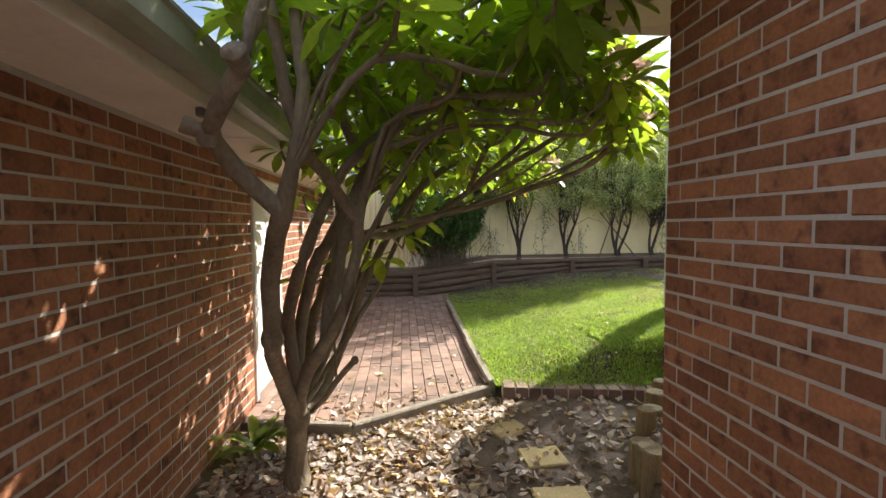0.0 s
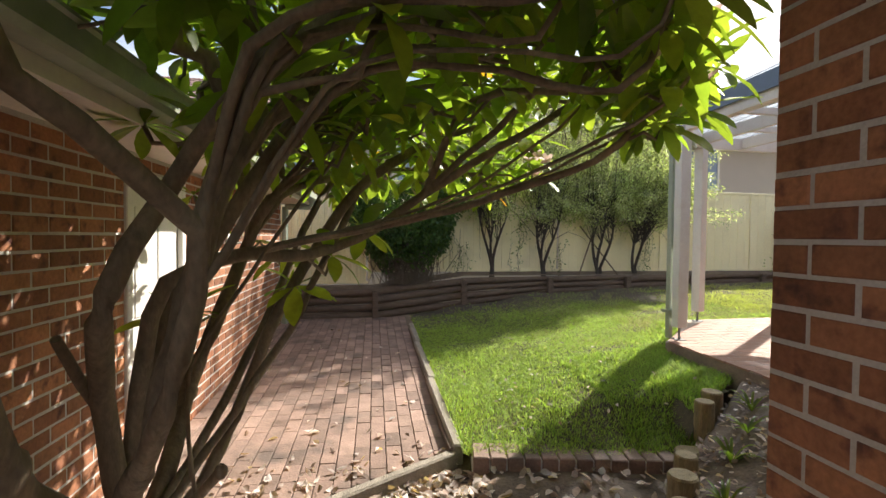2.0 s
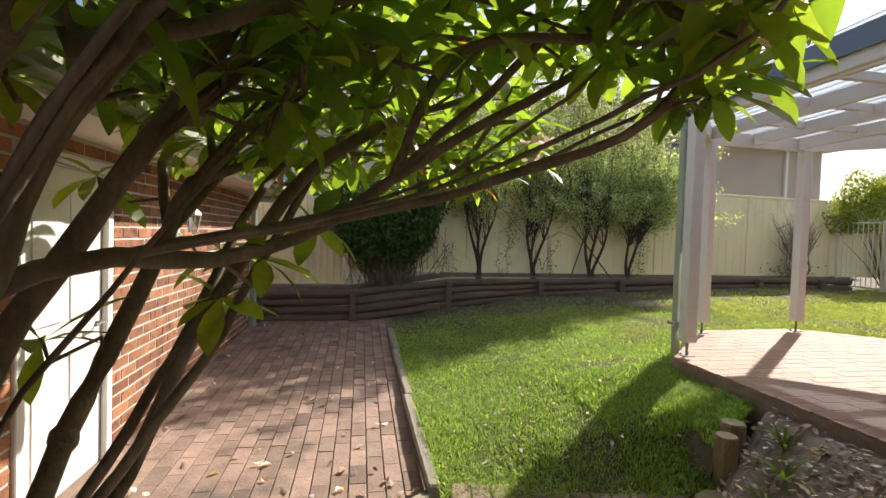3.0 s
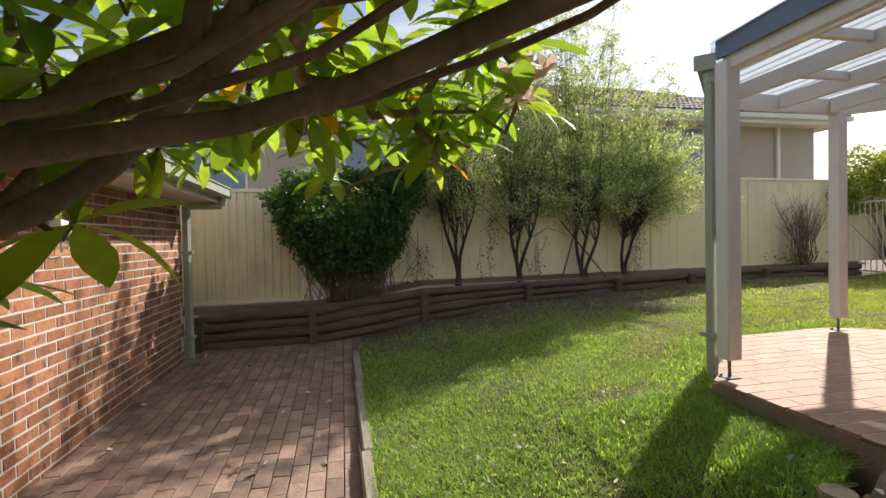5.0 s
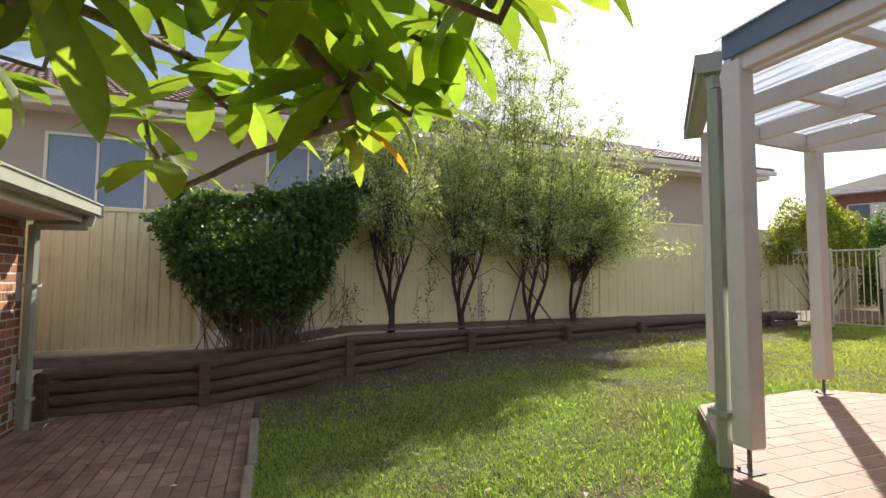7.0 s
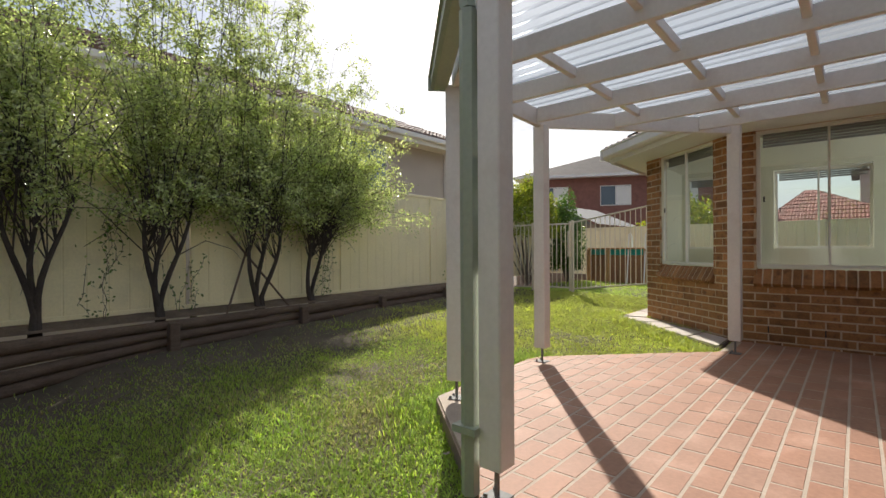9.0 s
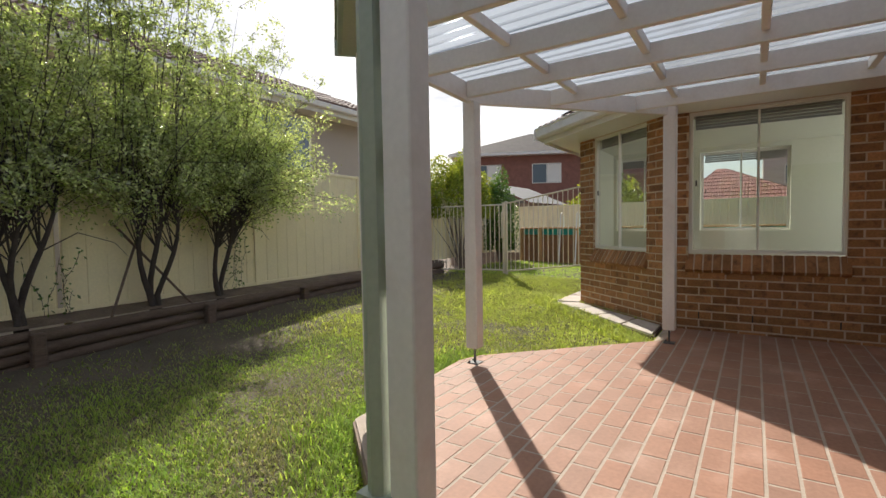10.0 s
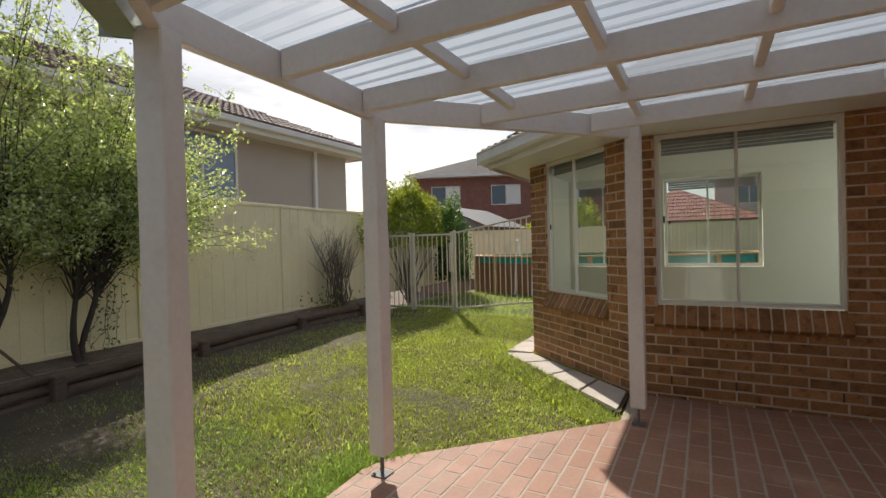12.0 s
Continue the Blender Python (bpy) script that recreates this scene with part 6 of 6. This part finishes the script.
pts[sprig] += np.array([0.0, -0.05, 0.16]) * nrg.uniform(0, 1.2, (sprig.sum(), 1))
low = pts[:, 2] < 0.55 + 0.35 * lump + nrg.normal(size=n) * 0.07
d = unit(nrg.normal(size=pts.shape) + [0, -0.4, -0.4])
leaf_cloud(pts[~low], d[~low], 0.075, 0.021, BUSHLEAF, "foliage", bush)
leaf_cloud(pts[low][::3], d[low][::3], 0.035, 0.006, TWIG, "dry_foliage", bush, "dry brown under-growth")
g = Geo()
for k in range(220):
    a = Vector((rng.gauss(0.05, 0.25), rng.gauss(-0.08, 0.07), 0.0))
    b = a + Vector((rng.gauss(0, 0.22), rng.gauss(-0.03, 0.07), rng.uniform(0.5, 1.1)))
    g.tube([a, a.lerp(b, 0.5) + Vector((rng.gauss(0, 0.06), 0, 0)), b], [0.008, 0.006, 0.004], 5, caps=False)
tagged(part("brushwood", g, TWIG, bush), kind="stuff")


def vine(x, z, n, seed):
    """Sparse trailing shoots on the fence sheet."""
    r = random.Random(seed)
    t = thing("fence_vine", "sparse trailing vine clinging to the fence", "vine", group="fence vines", at=(x, fence_y(x) - 0.06, z))
    g, pts = Geo(), []
    for k in range(n):
        p = Vector((r.uniform(-0.12, 0.12), -0.02, 0))
        chain = [p]
        for s in range(7):
            p = p + Vector((r.gauss(0, 0.04), r.uniform(-0.012, 0.008), r.uniform(0.05, 0.13)))
            chain.append(p)
            for q in range(3):
                pts.append(tuple(p + Vector((r.gauss(0, 0.03), -0.02, r.gauss(0, 0.03)))))
        g.tube(chain, 0.003, 4, caps=False)
    tagged(part("brushwood", g, TWIG, t), kind="stuff")
    pts = np.array(pts)
    leaf_cloud(pts, unit(nrg.normal(size=pts.shape) + [0, -0.5, 0]), 0.05, 0.012, BUSHLEAF, "foliage", t)


for x, z, n, s in ((2.2, 0.30, 5, 1), (3.3, 0.30, 3, 2), (6.25, 0.32, 5, 3), (3.55, 0.9, 4, 4), (0.15, 1.0, 3, 5), (4.25, 0.3, 4, 6)):
    vine(x, z, n, s)

# bare shrub by the fence
sh = thing("bare_shrub", "leafless grey multi-stemmed shrub by the fence", "shrub", at=(10.15, fence_y(10.15) - 0.3, 0.28))
g = Geo()
for k in range(52):
    w = rng.uniform(0, 6.28)
    sp = rng.uniform(0.1, 0.75)
    h = rng.uniform(0.8, 1.5)
    a = Vector((rng.gauss(0, 0.05), rng.gauss(0, 0.05), -0.05))
    b = Vector((sp * math.cos(w), sp * math.sin(w) * 0.5, h))
    m = a.lerp(b, 0.45) + Vector((-0.15 * sp * math.cos(w), 0, 0.06))
    g.tube([a, a.lerp(m, 0.5) + Vector((0.25 * sp * math.cos(w), 0, -0.04)), m, m.lerp(b, 0.55) + Vector((rng.gauss(0, 0.04), 0, 0.03)), b], [0.011, 0.008, 0.006, 0.004, 0.002], 5, caps=False)
    for q in range(4):
        c = m.lerp(b, rng.uniform(0.0, 0.8))
        e = c + Vector((rng.gauss(0, 0.13), rng.gauss(0, 0.08), rng.uniform(0.12, 0.35)))
        g.tube([c, c.lerp(e, 0.5) + Vector((rng.gauss(0, 0.02), 0, 0)), e], [0.004, 0.003, 0.0015], 4, caps=False)
tagged(part("brushwood", g, TWIG, sh), kind="stuff")
pts = nrg.normal(size=(160, 3)) * [0.28, 0.12, 0.12] + [-0.2, -0.05, 0.12]
leaf_cloud(pts, unit(nrg.normal(size=pts.shape) + [0, 0, 0.4]), 0.06, 0.016, HEDGELEAF, "new_shoots", sh)


def shrub(name, at, size, n, mat, label, seed, L=0.07, W=0.02, lift=0.0):
    r = np.random.default_rng(seed)
    t = thing(name, label, "shrub", at=at)
    v = unit(r.normal(size=(n, 3)))
    v[:, 2] = np.abs(v[:, 2])
    lump = np.array([noise.noise(Vector(tuple(a * 2.2 + seed))) for a in v])
    pts = v * (np.array(size) * (r.uniform(0.45, 1, n) ** 0.5 * (1 + 0.42 * lump))[:, None])
    pts[:, 2] = lift + pts[:, 2]
    leaf_cloud(pts, unit(r.normal(size=pts.shape) + [0, 0, 0.2]), L, W, mat, "foliage", t)
    g = Geo()
    for k in range(24):
        e = pts[r.integers(0, n)] * 0.8
        g.tube([(0, 0, -0.1), tuple(e * 0.5 + [0, 0, 0.05]), tuple(e)], [0.02, 0.012, 0.004], 5, caps=False)
    tagged(part("brushwood", g, TWIG, t), kind="stuff")


shrub("hedge_shrub", (12.85, 11.42, 0.1), (1.55, 0.55, 1.55), 15000, HEDGELEAF, "tall yellow-green shrub spilling over the pool-side fence", 5, lift=1.25)
shrub("dark_shrub", (14.5, 11.1, 0.1), (0.5, 0.45, 2.15), 7000, BUSHLEAF, "dark green shrub beside the pool", 8, lift=0.35)
shrub("far_tree", (26.0, 11.2, 0.0), (1.8, 1.8, 2.6), 5000, HEDGELEAF, "green tree beyond the back fence", 11, 0.16, 0.05, lift=1.0)

# strappy plant at the foot of the brick wall, and weeds by the logs
def strap_plant(at, n, L, W, label, seed, upright=0.8):
    r = random.Random(seed)
    t = thing("strap_leaf_plant", label, "plant", at=at)
    for k in range(n):
        w = r.uniform(0, 6.28)
        g, rows = Geo(), []
        l, up = L * r.uniform(0.6, 1.1), r.uniform(0.5, 1.0) * upright
        for s in range(7):
            f = s / 6
            ww = W * (0.5 + 1.2 * f) * (1 - f ** 3) + 0.002
            x, z = l * f * (1 - 0.45 * up), l * (up * f * 1.25 - 0.75 * f * f * up)
            g.v += [(x * math.cos(w) - ww * math.sin(w), x * math.sin(w) + ww * math.cos(w), z), (x * math.cos(w), x * math.sin(w), z - ww * 0.35), (x * math.cos(w) + ww * math.sin(w), x * math.sin(w) - ww * math.cos(w), z)]
        for s in range(6):
            k3 = 3 * s
            g.f += [(k3, k3 + 1, k3 + 4, k3 + 3), (k3 + 1, k3 + 2, k3 + 5, k3 + 4)]
        part("leaf", g, LEAF, t, smooth=True)


strap_plant((-0.80, 4.02, BED), 16, 0.55, 0.040, "broad-leaved green plant at the foot of the wall", 4)
for i, (x, y) in enumerate(((2.05, 3.35), (2.3, 3.75), (2.62, 4.1), (2.9, 4.3), (2.45, 3.3), (3.1, 4.5))):
    strap_plant((x, y, bed_z(x, y)), 14, 0.24, 0.007, "tuft of narrow green weeds beside the pine logs", 20 + i, 1.0)

# ---- leaf litter ----
def litter(name, n, area, height, size, mat, label, seed, keep=lambda x, y: True):
    r = np.random.default_rng(seed)
    v, tr = [], []
    for k in range(n):
        x, y = area(r)
        if not keep(x, y):
            continue
        z = height(x, y)
        L, W = size * r.uniform(0.6, 1.25), size * r.uniform(0.16, 0.34)
        rows = []
        curl, bend = r.uniform(-0.6, 0.9), r.uniform(-0.5, 0.7)
        for s, w in ((-0.5, 0.05), (-0.2, 0.8), (0.15, 1.0), (0.5, 0.05)):
            rows += [(s * L, W * w, curl * W * w + bend * s * s * L), (s * L, 0, bend * s * s * L), (s * L, -W * w, curl * W * w + bend * s * s * L)]
        e = Euler((r.normal() * 0.35, r.normal() * 0.35, r.uniform(0, 6.28)))
        m = e.to_matrix()
        b = len(v)
        lift = abs(r.normal()) * 0.012 + 0.010
        v += [tuple(m @ Vector(q) + Vector((x, y, z + lift))) for q in rows]
        for s in range(3):
            q = b + 3 * s
            tr += [(q, q + 1, q + 4), (q, q + 4, q + 3), (q + 1, q + 2, q + 5), (q + 1, q + 5, q + 4)]
    ob = new(name, fast_mesh(name, v, tr, mat))
    return tagged(ob, label, "leaf litter", kind="stuff")


def below_edging(x, y):
    return y < (4.24 + 0.16 * (-0.1 - x) if x < -0.1 else 4.24 + 0.655 * (x + 0.1)) and not (1.12 < x and y > 4.80)


litter("leaf_litter", 6500, lambda r: (r.uniform(-0.95, 1.25) , r.uniform(1.2, 5.0)), bed_z, 0.088, LITTER, "dry curled brown and grey leaves over the garden bed", 1, lambda x, y: below_edging(x, y) and x < 1.05 + 0.25 * math.sin(y * 3))
litter("leaf_litter", 420, lambda r: (r.uniform(0.9, 2.6), r.uniform(3.4, 4.85)), bed_z, 0.085, LITTER, "scattered dry leaves on bare soil", 2, lambda x, y: not right_of_logs(x, y))
litter("leaf_litter", 240, lambda r: (r.uniform(1.0, 2.0), r.uniform(1.5, 3.6)), bed_z, 0.08, LITTER, "scattered dry leaves on bare soil", 3, lambda x, y: x < 1.5 or y > 2.8)
litter("leaf_litter", 170, lambda r: (r.uniform(-0.9, 1.05), 4.35 + abs(r.normal()) * 0.55), lambda x, y: patio_z(y), 0.075, LITTER, "few dry leaves blown onto the paving", 4, lambda x, y: inside(x, y, patio_poly))
litter("leaf_litter", 40, lambda r: (r.uniform(-0.9, 1.05), r.uniform(5.5, 10.2)), lambda x, y: patio_z(y), 0.075, LITTER, "few dry leaves blown onto the paving", 5)
litter("leaf_litter", 70, lambda r: (1.4 + abs(r.normal()) * 0.9, 5.0 + abs(r.normal()) * 1.1), lambda x, y: lawn_z(x, y) + 0.03, 0.045, LITTER, "few pale dry leaves on the lawn", 6, lambda x, y: inside(x, y, LAWN))
litter("mulch", 1500, lambda r: (r.uniform(1.7, 3.4), r.uniform(2.75, 5.0)), bed_z, 0.05, LITTER, "pale bark mulch behind the pine logs", 7, right_of_logs)

# ---- grass ----
def grass(name, n, box, hgt, label, seed, keep, mat=GRASS):
    r = np.random.default_rng(seed)
    x, y = r.uniform(box[0], box[1], n), r.uniform(box[2], box[3], n)
    k = np.array([keep(a, b) for a, b in zip(x, y)])
    x, y = x[k], y[k]
    z = lawn_z(x, y)
    n = len(x)
    base = np.stack([x, y, z - 0.005], 1)
    patch = np.array([noise.noise(Vector((a * 0.9, b * 0.9, 1.0))) for a, b in zip(x, y)])
    h = hgt * r.uniform(0.5, 1.2, n) * (1 + 0.5 * patch)
    yaw = r.uniform(0, 2 * np.pi, n)
    lean = np.stack([np.cos(yaw), np.sin(yaw), np.zeros(n)], 1)
    side = np.stack([-np.sin(yaw), np.cos(yaw), np.zeros(n)], 1) * (0.0031 * r.uniform(0.7, 1.5, n))[:, None]
    up = np.array([0, 0, 1.0])
    mid = base + up * (h * 0.6)[:, None] + lean * (h * 0.30)[:, None]
    tip = base + up * (h * 0.85)[:, None] + lean * (h * 0.95)[:, None]
    v = np.stack([base - side, base + side, mid - side * 0.8, mid + side * 0.8, tip], 1).reshape(-1, 3)
    i = np.arange(n)[:, None] * 5
    tr = np.concatenate([i + [0, 1, 3], i + [0, 3, 2], i + [2, 3, 4]], 1).reshape(-1, 3)
    return tagged(new(name, fast_mesh(name, v, tr, mat)), label, "grass", kind="stuff")


def sparse(x, y):
    """Bare ground shows along the timber wall and in worn patches."""
    d = (fence_y(x) - 0.45) - y
    p = 0.015 + 1.1 * min(1.0, max(0.0, d / 2.3)) ** 1.8 + 0.35 * min(1.0, max(0.0, d)) * noise.noise(Vector((x * 1.4, y * 1.4, 4)))
    return inside(x, y, LAWN) and not inside(x, y, path_poly) and random.random() < p


def worn(x, y):
    """Share of tired, straw-coloured turf: it grows away from the paving, in patches."""
    return min(1.0, max(0.0, (x - 1.9) / 2.2)) * min(1.0, max(0.3, (7.6 - x) / 1.8)) * (0.55 + 0.9 * noise.noise(Vector((x * 1.1, y * 1.1, 8))))


def lush_turf(x, y):
    return sparse(x, y) and random.random() > worn(x, y)


def tired_turf(x, y):
    return sparse(x, y) and random.random() < worn(x, y)


grass("grass", 215000, (1.16, 6.0, 4.66, 10.6), 0.038, "short green lawn grass", 1, lush_turf)
grass("grass", 175000, (6.0, 11.6, 5.9, 11.1), 0.045, "short yellow-green lawn grass", 2, lush_turf, GRASS_SUNNY)
grass("grass", 140000, (1.9, 6.0, 4.66, 10.8), 0.034, "worn straw-green lawn grass in patches", 7, tired_turf, GRASS_DRY)
grass("grass", 60000, (6.0, 11.6, 5.9, 11.1), 0.036, "worn straw-green lawn grass in patches", 8, tired_turf, GRASS_DRY)
grass("grass", 16000, (7.0, 9.4, 5.9, 7.9), 0.085, "longer green grass and clover by the path", 3, lambda x, y: inside(x, y, LAWN) and not inside(x, y, path_poly) and y < 0.97 * x - 0.85 and y > 0.9 * x - 1.6, GRASS_SUNNY)
grass("grass", 9000, (2.4, 3.6, 4.7, 6.2), 0.08, "longer green grass by the terrace edge", 4, lambda x, y: inside(x, y, LAWN))
def terrace_edge(x, y):
    """Lush clover along the foot of the terrace."""
    if not inside(x, y, LAWN) or x > 6.2:
        return False
    near = 9.0
    for (a, b), (c, d) in zip(SLAB, SLAB[1:] + SLAB[:1]):
        k = max(0.0, min(1.0, ((x - a) * (c - a) + (y - b) * (d - b)) / ((c - a) ** 2 + (d - b) ** 2)))
        near = min(near, math.hypot(x - a - k * (c - a), y - b - k * (d - b)))
    return near < 0.42 * random.random() ** 1.5 + 0.03


grass("grass", 60000, (2.9, 6.2, 4.9, 7.8), 0.085, "lush longer grass and clover along the terrace edge", 6, terrace_edge)
grass("grass", 12000, (11.6, 15.0, 8.0, 11.2), 0.06, "lawn grass beyond the pool fence", 5, lambda x, y: True)
